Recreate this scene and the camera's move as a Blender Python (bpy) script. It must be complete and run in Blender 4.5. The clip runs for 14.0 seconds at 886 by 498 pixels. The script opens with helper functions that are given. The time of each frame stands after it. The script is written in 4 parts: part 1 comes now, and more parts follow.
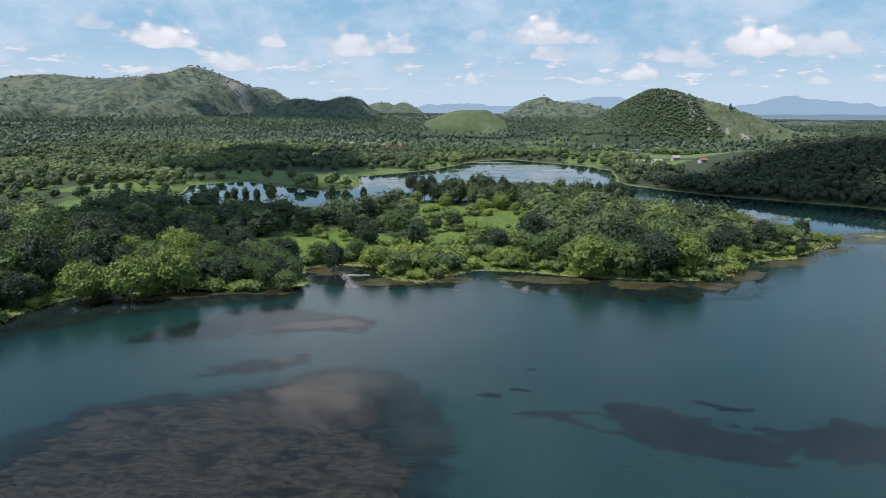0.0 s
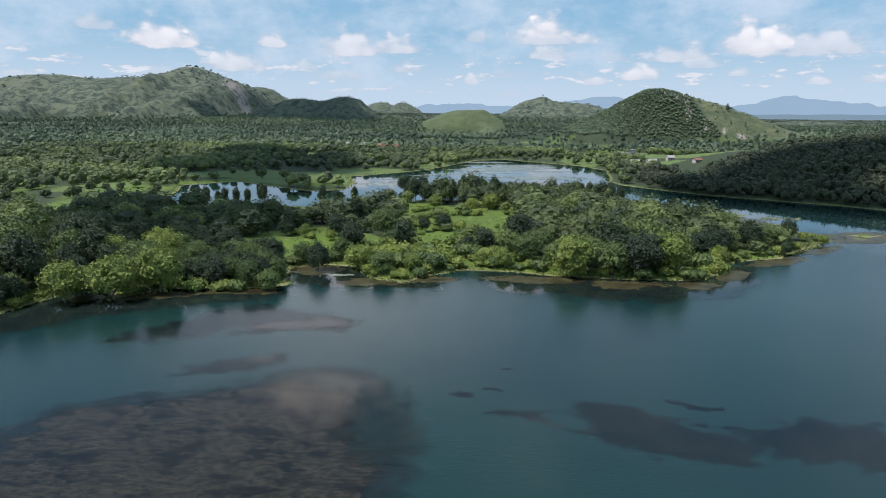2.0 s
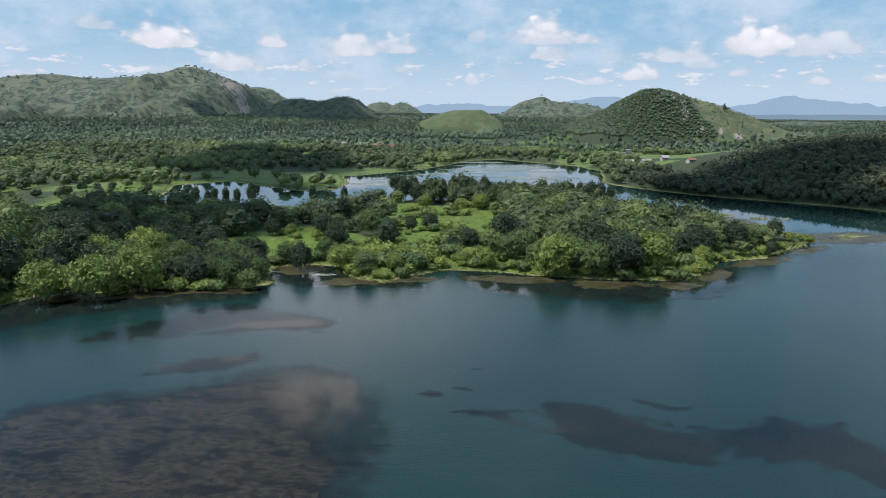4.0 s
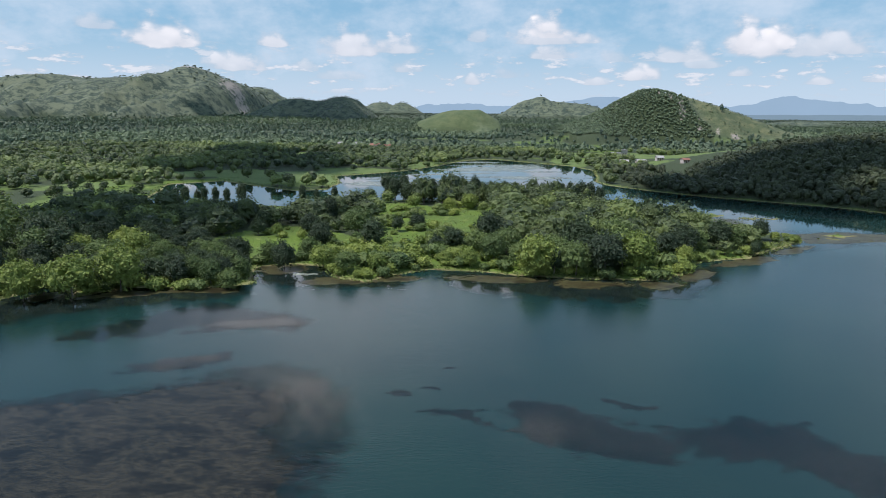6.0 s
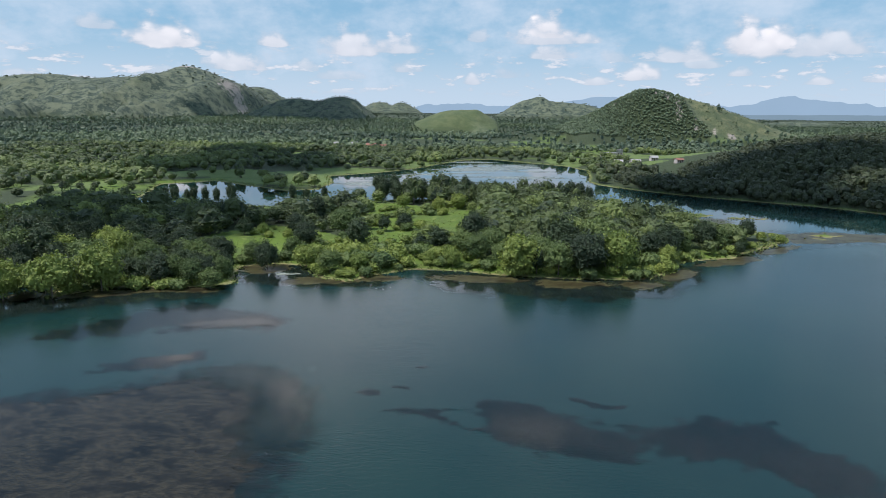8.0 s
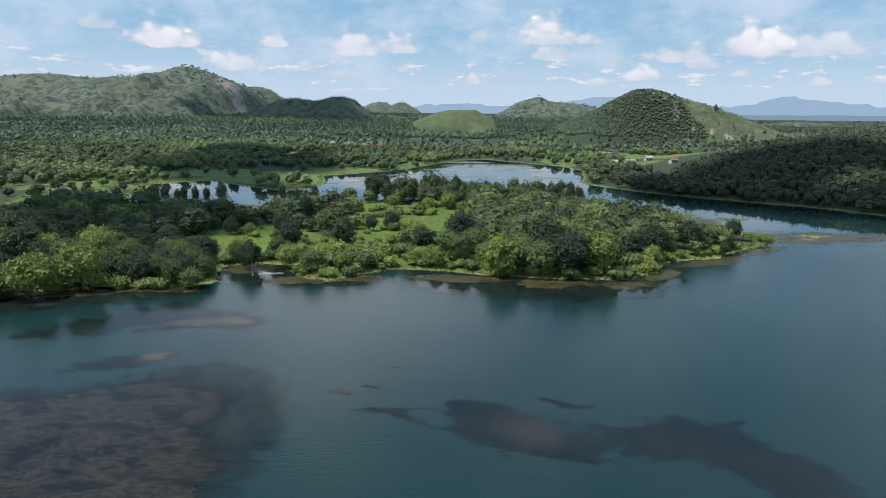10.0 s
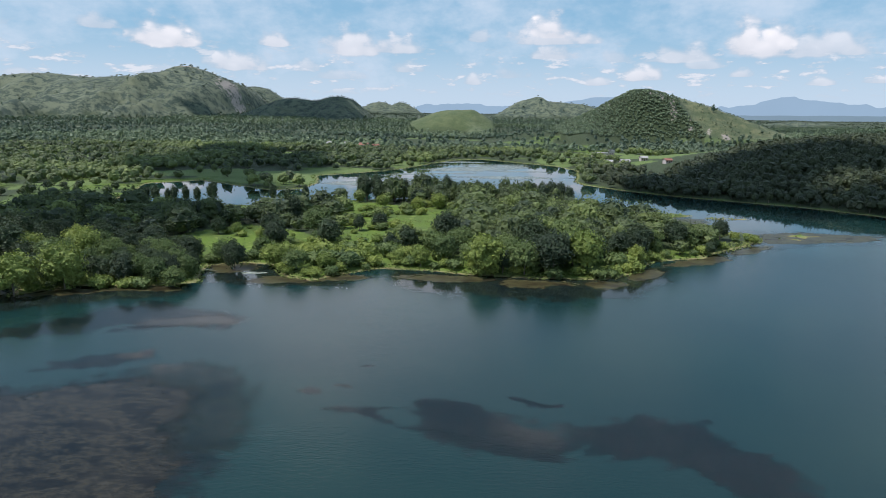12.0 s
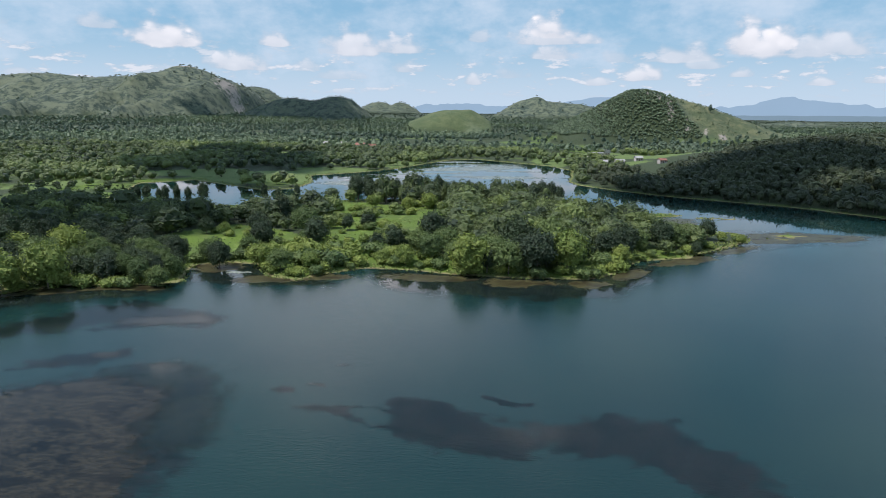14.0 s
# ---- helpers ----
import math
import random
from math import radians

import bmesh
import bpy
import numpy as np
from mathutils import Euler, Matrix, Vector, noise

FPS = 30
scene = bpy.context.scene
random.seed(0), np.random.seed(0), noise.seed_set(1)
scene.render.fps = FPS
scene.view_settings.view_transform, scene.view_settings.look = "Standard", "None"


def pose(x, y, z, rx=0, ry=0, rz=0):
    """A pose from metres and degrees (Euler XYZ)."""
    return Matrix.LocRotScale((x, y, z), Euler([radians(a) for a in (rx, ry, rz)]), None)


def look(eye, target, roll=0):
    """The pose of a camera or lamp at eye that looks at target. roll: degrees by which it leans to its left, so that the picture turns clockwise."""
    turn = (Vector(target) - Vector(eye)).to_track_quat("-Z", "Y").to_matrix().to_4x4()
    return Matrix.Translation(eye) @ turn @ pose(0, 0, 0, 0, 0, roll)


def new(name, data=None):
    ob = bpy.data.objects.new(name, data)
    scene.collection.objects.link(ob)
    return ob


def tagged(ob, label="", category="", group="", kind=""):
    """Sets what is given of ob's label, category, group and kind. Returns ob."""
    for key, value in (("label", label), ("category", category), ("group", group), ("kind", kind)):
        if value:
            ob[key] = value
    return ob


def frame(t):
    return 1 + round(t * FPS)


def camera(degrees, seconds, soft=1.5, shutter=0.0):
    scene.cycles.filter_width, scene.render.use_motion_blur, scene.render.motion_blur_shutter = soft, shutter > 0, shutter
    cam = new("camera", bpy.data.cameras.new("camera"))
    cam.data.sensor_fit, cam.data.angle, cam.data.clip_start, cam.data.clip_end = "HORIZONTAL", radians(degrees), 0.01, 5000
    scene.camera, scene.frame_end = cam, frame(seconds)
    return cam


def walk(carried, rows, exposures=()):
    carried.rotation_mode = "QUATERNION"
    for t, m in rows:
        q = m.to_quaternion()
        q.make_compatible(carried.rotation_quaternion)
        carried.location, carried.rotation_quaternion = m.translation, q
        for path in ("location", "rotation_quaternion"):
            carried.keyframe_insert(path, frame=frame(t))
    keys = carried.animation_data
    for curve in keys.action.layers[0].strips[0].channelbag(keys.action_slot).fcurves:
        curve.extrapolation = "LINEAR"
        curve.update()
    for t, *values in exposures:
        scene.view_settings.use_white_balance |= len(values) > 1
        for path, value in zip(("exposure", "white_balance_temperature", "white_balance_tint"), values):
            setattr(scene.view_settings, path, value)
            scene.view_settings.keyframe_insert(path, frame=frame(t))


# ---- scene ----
cam = camera(70.6, 14.0, soft=0.6)
PATH = [
    (0.0, (-1.41, 0.0, 44.23), 1.80, 0.50),
    (1.5, (1.89, 0.0, 44.23), 1.80, 0.50),
    (3.0, (5.50, 0.0, 44.24), 1.80, 0.50),
    (5.5, (12.00, 0.0, 44.25), 1.86, 0.55),
    (8.0, (18.25, 0.0, 44.25), 1.88, 0.58),
    (10.5, (24.36, 0.05, 44.25), 1.92, 0.65),
    (12.5, (29.07, 0.0, 44.26), 1.95, 0.70),
    (14.0, (32.40, -0.2, 44.28), 1.96, 0.70),
]
walk(cam, [(t, pose(*eye, 77.8, 0, turn) @ pose(0, 0, 0, 0, 0, roll)) for t, eye, turn, roll in PATH],
     exposures=((0.0, -0.12, 6210, 16), (14.0, -0.12, 6210, 16)))

# ---- light ----
SUN_TURN = -110.0      # degrees from +y towards +x: the sun stands to the left, a little behind the camera
SUN_HEIGHT = 63.0
a, e = radians(SUN_TURN), radians(SUN_HEIGHT)
SUN_WAY = Vector((math.sin(a) * math.cos(e), math.cos(a) * math.cos(e), math.sin(e)))
sun = new("sun", bpy.data.lights.new("sun", "SUN"))
sun.data.energy, sun.data.angle, sun.data.color = 4.9, radians(0.6), (1.0, 0.955, 0.88)
sun.matrix_world = look((0, 0, 300), tuple(Vector((0, 0, 300)) - SUN_WAY))


class Nodes:
    """A short way to write node trees."""

    def __init__(self, tree):
        self.tree = tree
        tree.nodes.clear()

    def add(self, kind, *inputs, **settings):
        node = self.tree.nodes.new(kind)
        if "operation" in settings:
            node.operation = settings.pop("operation")
        if "data_type" in settings:
            node.data_type = settings.pop("data_type")
        if "blend" in settings:
            node.blend_type = settings.pop("blend")
        for slot, value in list(enumerate(inputs)) + list(settings.items()):
            self.put(node, slot, value)
        return node

    def put(self, node, slot, value):
        if value is None:
            return
        if isinstance(slot, str):
            slot = slot.replace("_", " ")
        if isinstance(value, bpy.types.NodeSocket):
            self.tree.links.new(value, node.inputs[slot])
        elif isinstance(value, bpy.types.Node):
            self.tree.links.new(value.outputs[0], node.inputs[slot])
        else:
            node.inputs[slot].default_value = value

    def math(self, operation, *inputs, clamp=False):
        node = self.add("ShaderNodeMath", *inputs, operation=operation)
        node.use_clamp = clamp
        return node.outputs[0]

    def mix(self, fac, one, two):
        node = self.tree.nodes.new("ShaderNodeMix")
        node.data_type = "RGBA"
        self.put(node, 0, fac), self.put(node, 6, one), self.put(node, 7, two)
        return node.outputs[2]

    def noise(self, vector, scale, detail=4.0, rough=0.55):
        node = self.add("ShaderNodeTexNoise", Scale=scale, Detail=detail, Roughness=rough)
        self.put(node, "Vector", vector)
        return node.outputs["Fac"]

    def smooth(self, value, low, high):
        node = self.add("ShaderNodeMapRange", value, low, high, 0.0, 1.0)
        node.interpolation_type = "SMOOTHSTEP"
        return node.outputs[0]


def build_world():
    world = bpy.data.worlds.new("sky")
    scene.world, world.use_nodes = world, True
    n = Nodes(world.node_tree)
    sky = n.add("ShaderNodeTexSky")
    sky.sky_type, sky.sun_disc = "NISHITA", False
    sky.sun_elevation, sky.sun_rotation = radians(SUN_HEIGHT), radians(SUN_TURN)
    sky.altitude, sky.air_density, sky.dust_density, sky.ozone_density = 600, 1.0, 1.2, 1.6
    way = n.add("ShaderNodeTexCoord").outputs["Generated"]
    split = n.add("ShaderNodeSeparateXYZ", way)
    turn = n.math("MULTIPLY", n.math("ARCTAN2", split.outputs[0], split.outputs[1]), 57.2958)
    height = n.math("MULTIPLY", n.math("ARCSINE", split.outputs[2]), 57.2958)
    # one noise, stretched along the horizon, frays every cloud
    flat = n.add("ShaderNodeCombineXYZ", n.math("MULTIPLY", turn, 0.6), height, 0.0)
    fray = n.math("SUBTRACT", n.noise(flat, 0.85, 7.0, 0.62), 0.5)
    broad = n.noise(flat, 0.16, 5.0, 0.6)
    cell = n.add("ShaderNodeTexVoronoi", Scale=1.15)
    cell.feature = "SMOOTH_F1"
    n.put(cell, "Vector", n.add("ShaderNodeCombineXYZ", n.math("ADD", n.math("MULTIPLY", turn, 0.75), n.math("MULTIPLY", fray, 0.9)), n.math("ADD", height, n.math("MULTIPLY", fray, 0.7)), 0.0))
    billow = n.math("SUBTRACT", 0.42, cell.outputs["Distance"])
    lumps = n.math("SUBTRACT", n.noise(flat, 0.4, 3.0, 0.5), 0.5)
    # cumulus clouds: turn, height of the base, half width, height, fullness
    clouds = ((-25.2, 5.2, 2.6, 2.4, 1.0), (-29.8, 6.2, 1.6, 1.2, 0.6), (-19.6, 3.5, 2.8, 1.6, 0.8), (-16.6, 5.5, 1.2, 1.2, 0.85), (-9.8, 5.0, 2.6, 2.4, 0.85), (-6.6, 5.2, 2.5, 1.7, 0.8),
              (0.9, 6.2, 0.9, 1.1, 0.5), (7.2, 6.5, 1.8, 2.3, 1.0), (7.1, 6.0, 3.5, 1.6, 0.8), (7.6, 4.8, 1.9, 1.4, 0.75), (18.1, 4.5, 2.7, 1.7, 0.75), (15.0, 3.0, 1.6, 1.5, 0.9),
              (22.6, 5.0, 1.5, 3.1, 1.1), (24.7, 4.8, 1.8, 2.8, 1.0), (27.9, 4.7, 3.1, 2.0, 0.7), (22.6, 3.2, 0.9, 0.7, 0.7), (11.2, 2.6, 1.2, 0.8, 0.7), (28.2, 2.5, 0.9, 0.6, 0.7),
              (32.1, 2.6, 1.3, 0.6, 0.7), (-5.3, 3.6, 1.4, 1.0, 0.6), (-14.2, 3.5, 1.2, 1.1, 0.6), (0.5, 2.6, 0.8, 1.0, 0.7), (-11.1, 2.9, 2.0, 0.8, 0.4), (12.6, 4.5, 1.2, 1.0, 0.4),
              (19.6, 3.9, 1.3, 1.0, 0.6), (-25.5, 2.8, 1.9, 0.9, 0.4), (-35.3, 2.4, 1.1, 0.7, 0.5), (3.8, 3.2, 1.5, 1.1, 0.4))
    high_clouds = ((-13.4, 23.6, 5.0, 4.6, 1.0), (7.5, 27.2, 4.6, 3.0, 0.9), (-8.5, 14.4, 4.0, 2.6, 0.9), (5.6, 15.2, 3.0, 2.2, 0.9), (-26.0, 19.5, 3.6, 2.4, 0.8))
    cover, light, bright = None, None, None
    for at, base, half, tall, full in clouds + high_clouds:
        dx = n.math("DIVIDE", n.math("SUBTRACT", turn, at), half * 1.3)
        dz = n.math("MAXIMUM", n.math("DIVIDE", n.math("SUBTRACT", height, base), tall), -1.5)
        up = n.math("SUBTRACT", 1.0, n.math("ADD", n.math("MULTIPLY", dx, dx), n.math("MULTIPLY", dz, n.math("ABSOLUTE", dz))))
        under = n.math("MULTIPLY", n.math("MINIMUM", dz, 0.0), 7.0)
        body = n.math("ADD", n.math("ADD", up, under), n.math("ADD", n.math("MULTIPLY", fray, 1.5), n.math("ADD", n.math("MULTIPLY", lumps, 0.9), n.math("MULTIPLY", billow, 1.2))))
        mask = n.math("MULTIPLY", n.smooth(body, 0.02, 0.85), min(full, 1.0) * 0.9)
        glow = n.math("MULTIPLY", mask, n.math("ADD", n.math("ADD", 0.5, n.math("MULTIPLY", n.math("MAXIMUM", dz, 0.0), 0.55)), n.math("ADD", n.math("MULTIPLY", lumps, 0.6), n.math("MULTIPLY", billow, 0.5))))
        cover = mask if cover is None else n.math("MAXIMUM", cover, mask)
        light = glow if light is None else n.math("MAXIMUM", light, glow)
        if base > 10:
            bright = mask if bright is None else n.math("MAXIMUM", bright, mask)
    tiny = n.add("ShaderNodeCombineXYZ", n.math("MULTIPLY", turn, 0.55), n.math("MULTIPLY", height, 1.7), 4.0)
    puffs = n.math("MULTIPLY", n.smooth(n.noise(tiny, 0.9, 5.0, 0.6), 0.52, 0.66), n.math("MULTIPLY", n.smooth(height, 1.2, 2.4), n.math("SUBTRACT", 1.0, n.smooth(height, 4.0, 7.0))))
    cover = n.math("MAXIMUM", cover, n.math("MULTIPLY", puffs, 0.72))
    light = n.math("MAXIMUM", light, n.math("MULTIPLY", puffs, 0.62))
    # thin high cloud and the milky band over the horizon
    veil = n.math("MULTIPLY", n.smooth(n.math("ADD", broad, n.math("MULTIPLY", fray, 0.28)), 0.32, 0.70), 0.85)
    low = n.math("MULTIPLY", n.math("SUBTRACT", 1.0, n.smooth(height, 0.5, 8.0)), 0.8)
    # a broad bank of high cloud that pales the middle of the lake
    ax, az = n.math("DIVIDE", n.math("ADD", turn, 11.0), 19.0), n.math("DIVIDE", n.math("SUBTRACT", height, 17.5), 8.5)
    bank = n.math("SUBTRACT", n.math("ADD", 1.0, n.math("MULTIPLY", fray, 0.8)), n.math("ADD", n.math("MULTIPLY", ax, ax), n.math("MULTIPLY", az, az)))
    thin = n.math("MAXIMUM", veil, low)
    strength = 0.1
    white = n.mix(n.math("MINIMUM", light, 1.0), (5.6, 6.2, 6.8, 1), (11.5, 11.2, 10.9, 1))
    blue = n.mix(0.7, sky, n.mix(n.smooth(height, 10.0, 26.0), (3.1, 6.1, 8.1, 1), (1.9, 4.3, 6.6, 1)))
    hazy = n.mix(thin, blue, (6.6, 7.9, 8.9, 1))
    white = n.mix(bright, white, (17.0, 16.4, 16.0, 1))    # sunlit clouds high up, seen mirrored in the lake
    hazy = n.mix(n.math("MULTIPLY", n.smooth(bank, 0.0, 1.0), 0.95), hazy, (11.8, 12.6, 13.2, 1))
    full = n.mix(cover, hazy, white)
    back = n.add("ShaderNodeBackground", full, strength)
    n.add("ShaderNodeOutputWorld", back)


build_world()


# ---- materials ----
def material(name):
    m = bpy.data.materials.new(name)
    m.use_nodes = True
    n = Nodes(m.node_tree)
    return m, n, n.add("ShaderNodeNewGeometry").outputs["Position"]


def finish(n, shader):
    n.add("ShaderNodeOutputMaterial", shader)


def surface(n, color, rough=0.85, bump=None, strength=0.4, distance=0.1, **more):
    shader = n.add("ShaderNodeBsdfPrincipled", Base_Color=color, Roughness=rough, **more)
    if bump is not None:
        lift = n.add("ShaderNodeBump", Strength=strength, Distance=distance, Height=bump)
        n.put(shader, "Normal", lift.outputs[0])
    return shader


def attribute(n, name):
    node = n.add("ShaderNodeAttribute")
    node.attribute_name = name
    return node.outputs["Fac"]


def ground_material():
    m, n, place = material("ground")
    fine = n.noise(place, 1.3, 6.0, 0.65)
    wide = n.noise(place, 0.06, 5.0, 0.6)
    far = n.noise(place, 0.012, 6.0, 0.65)
    grass = n.mix(fine, (0.052, 0.100, 0.008, 1), (0.130, 0.200, 0.016, 1))
    grass = n.mix(n.smooth(wide, 0.42, 0.68), grass, (0.074, 0.118, 0.020, 1))
    grass = n.mix(n.smooth(n.noise(place, 0.25, 4.0), 0.56, 0.72), grass, (0.155, 0.205, 0.042, 1))
    # scrub on far ground and slopes, its colours greyed to carry haze as well
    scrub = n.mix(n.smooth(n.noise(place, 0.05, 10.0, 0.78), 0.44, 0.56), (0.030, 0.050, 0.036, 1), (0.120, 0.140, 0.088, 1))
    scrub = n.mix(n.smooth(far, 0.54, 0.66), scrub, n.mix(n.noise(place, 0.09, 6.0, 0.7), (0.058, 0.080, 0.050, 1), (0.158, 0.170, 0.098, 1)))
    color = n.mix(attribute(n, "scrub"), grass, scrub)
    # darker ground colour under the woods
    forest_floor = n.mix(fine, (0.016, 0.026, 0.010, 1), (0.044, 0.066, 0.020, 1))
    color = n.mix(attribute(n, "woods"), color, forest_floor)
    hay = n.mix(n.smooth(n.noise(place, 0.06, 7.0, 0.7), 0.42, 0.62), (0.060, 0.082, 0.036, 1), (0.130, 0.138, 0.066, 1))
    color = n.mix(attribute(n, "dry"), color, hay)
    field = n.mix(wide, (0.066, 0.115, 0.022, 1), (0.135, 0.180, 0.050, 1))
    color = n.mix(attribute(n, "field"), color, field)
    stone = n.mix(n.noise(place, 0.11, 8.0, 0.7), (0.12, 0.11, 0.10, 1), (0.42, 0.37, 0.32, 1))
    color = n.mix(n.smooth(n.math("ADD", attribute(n, "rock"), n.math("MULTIPLY", n.math("SUBTRACT", n.noise(place, 0.06, 8.0, 0.75), 0.5), 2.0)), 0.48, 0.62), color, stone)
    # straw and mud along the waterline
    high = n.add("ShaderNodeSeparateXYZ", place).outputs[2]
    edge = n.math("ADD", high, n.math("MULTIPLY", n.math("SUBTRACT", n.noise(place, 0.35, 5.0), 0.5), 0.5))
    straw = n.mix(n.noise(place, 0.7, 4.0), (0.145, 0.125, 0.045, 1), (0.28, 0.27, 0.12, 1))
    color = n.mix(n.math("SUBTRACT", 1.0, n.smooth(edge, 0.05, 0.30)), color, straw)
    mud = n.mix(fine, (0.070, 0.050, 0.026, 1), (0.135, 0.095, 0.045, 1))
    color = n.mix(n.math("SUBTRACT", 1.0, n.smooth(edge, -0.06, 0.08)), color, mud)
    finish(n, surface(n, color, 0.95, n.math("ADD", fine, n.noise(place, 4.0, 4.0)), 0.7, 0.25))
    return m


def sheltered(n, place):
    """The arm of the lake behind the wooded point and under the hill, where no wind comes."""
    split = n.add("ShaderNodeSeparateXYZ", place)
    lee = n.math("MINIMUM", n.math("MAXIMUM", n.math("MULTIPLY", n.math("SUBTRACT", split.outputs[0], 60.0), 0.5), 0.0), 38.0)
    return n.smooth(n.math("ADD", split.outputs[1], lee), 232.0, 296.0)


def ripples(n, place, strength):
    wide = n.add("ShaderNodeMapping", place, Scale=(1.0, 2.4, 1.0))
    waves = n.math("ADD", n.noise(wide, 0.9, 3.0, 0.55), n.math("MULTIPLY", n.noise(wide, 3.2, 2.0, 0.5), 0.35))
    gusts = n.smooth(n.noise(place, 0.012, 4.0, 0.6), 0.38, 0.6)
    # the far arm lies sheltered behind the wooded point
    calm = sheltered(n, place)
    gusts = n.math("MULTIPLY", gusts, n.math("SUBTRACT", 1.0, n.math("MULTIPLY", calm, 0.95)))
    return n.add("ShaderNodeBump", Strength=n.math("MULTIPLY", n.math("ADD", n.math("SUBTRACT", 0.25, n.math("MULTIPLY", calm, 0.22)), n.math("MULTIPLY", gusts, 0.75)), strength), Distance=0.06, Height=waves).outputs[0]


def water_shader(n, place):
    color = n.mix(n.smooth(n.noise(place, 0.02, 4.0, 0.55), 0.35, 0.65), (0.0050, 0.0245, 0.0260, 1), (0.0085, 0.031, 0.029, 1))
    return n.add("ShaderNodeBsdfPrincipled", Base_Color=color, Roughness=n.math("SUBTRACT", 0.19, n.math("MULTIPLY", sheltered(n, place), 0.172)), IOR=1.333, Normal=ripples(n, place, 0.5))


def water_material():
    m, n, place = material("lake_water")
    finish(n, water_shader(n, place))
    return m


def weed_material(name, one, two, rough, cover=0.9):
    """Water weed that thins out to open water where its density falls. cover: how much of the water it hides where it is thickest."""
    m, n, place = material(name)
    long = n.add("ShaderNodeMapping", place, Scale=(0.6, 1.0, 1.0), Rotation=(0, 0, 0.2))
    strands = n.noise(long, 1.3, 8.0, 0.78)
    tufts = n.noise(place, 4.5, 4.0, 0.7)
    patches = n.noise(long, 0.30, 8.0, 0.72)
    color = n.mix(n.smooth(n.math("ADD", n.math("MULTIPLY", strands, 0.6), n.math("MULTIPLY", tufts, 0.4)), 0.44, 0.56), one, two)
    color = n.mix(n.smooth(patches, 0.47, 0.60), color, tuple(0.7 * c for c in one[:3]) + (1,))
    lift = n.add("ShaderNodeBump", Strength=0.10, Distance=0.03, Height=strands).outputs[0]
    weed = n.add("ShaderNodeBsdfPrincipled", Base_Color=color, Roughness=rough, IOR=1.333, Normal=lift)
    thick = n.math("ADD", attribute(n, "weediness"), n.math("ADD", n.math("MULTIPLY", n.math("SUBTRACT", patches, 0.5), 1.1), n.math("ADD", n.math("MULTIPLY", n.math("SUBTRACT", strands, 0.5), 2.2), n.math("MULTIPLY", n.math("SUBTRACT", tufts, 0.5), 0.6))))
    fac = n.math("MULTIPLY", n.smooth(thick, 0.20, 0.75), n.smooth(attribute(n, "weediness"), 0.0, 0.45))
    finish(n, n.add("ShaderNodeMixShader", n.math("MULTIPLY", fac, cover), n.add("ShaderNodeBsdfTransparent"), weed))
    return m


def leaf_material(name, dark, light, toned=False, clear=0.16):
    m, n, place = material(name)
    each = n.add("ShaderNodeObjectInfo").outputs["Random"]
    leaf = n.tree.nodes["Geometry"].outputs["Random Per Island"] if "Geometry" in n.tree.nodes else n.add("ShaderNodeNewGeometry").outputs["Random Per Island"]
    key = attribute(n, "tone") if toned else each
    key = n.math("ADD", n.math("MULTIPLY", key, 0.6), n.math("MULTIPLY", leaf, 0.4))
    color = n.mix(key, dark + (1,), light + (1,))
    fresh = n.tree.nodes.new("ShaderNodeVectorMath")
    fresh.operation = "MULTIPLY"
    n.put(fresh, 0, color), n.put(fresh, 1, (1.55, 1.45, 1.15))
    color = n.mix(n.math("MULTIPLY", n.smooth(n.noise(place, 0.8, 3.0), 0.45, 0.75), 0.6), color, fresh.outputs[0])
    rough = n.add("ShaderNodeBump", Strength=0.8, Distance=0.35, Height=n.noise(place, 2.2, 4.0, 0.6)).outputs[0]
    solid = n.add("ShaderNodeBsdfPrincipled", Base_Color=color, Roughness=0.62, Normal=rough)
    shine = n.add("ShaderNodeBsdfTranslucent", Color=n.mix(0.5, color, (0.15, 0.20, 0.045, 1)))
    finish(n, n.add("ShaderNodeMixShader", clear, solid, shine))
    return m


def grained(name, one, two, scale, rough=0.9, bump=0.4, size=0.05):
    m, n, place = material(name)
    fine = n.noise(place, scale, 6.0, 0.65)
    color = n.mix(fine, one + (1,), two + (1,))
    color = n.mix(n.smooth(n.noise(place, scale * 0.12, 4.0), 0.5, 0.7), color, tuple(0.72 * c for c in one) + (1,))
    finish(n, surface(n, color, rough, fine, bump, size))
    return m


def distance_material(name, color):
    """Ranges so far off that only the blue of the air is left of them: haze colour, given off as a glow."""
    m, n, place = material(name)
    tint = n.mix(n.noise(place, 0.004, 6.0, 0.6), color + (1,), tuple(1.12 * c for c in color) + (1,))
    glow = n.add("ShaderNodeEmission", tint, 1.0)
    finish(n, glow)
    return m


GROUND, WATER = ground_material(), water_material()
WEED = weed_material("brown_water_weed", (0.013, 0.013, 0.011, 1), (0.044, 0.039, 0.026, 1), 0.04, 0.85)
DEEP_WEED = weed_material("deep_water_weed", (0.005, 0.008, 0.012, 1), (0.024, 0.019, 0.022, 1), 0.05, 0.47)
CALM = weed_material("calm_water_over_weed", (0.010, 0.020, 0.019, 1), (0.020, 0.026, 0.020, 1), 0.025, 0.85)
MARGIN = weed_material("shore_weed", (0.036, 0.030, 0.016, 1), (0.105, 0.100, 0.042, 1), 0.35)
PALE_WEED = weed_material("pale_floating_weed", (0.10, 0.12, 0.09, 1), (0.30, 0.33, 0.27, 1), 0.25)
LEAF_DARK = leaf_material("dark_leaves", (0.015, 0.033, 0.017), (0.046, 0.078, 0.031))
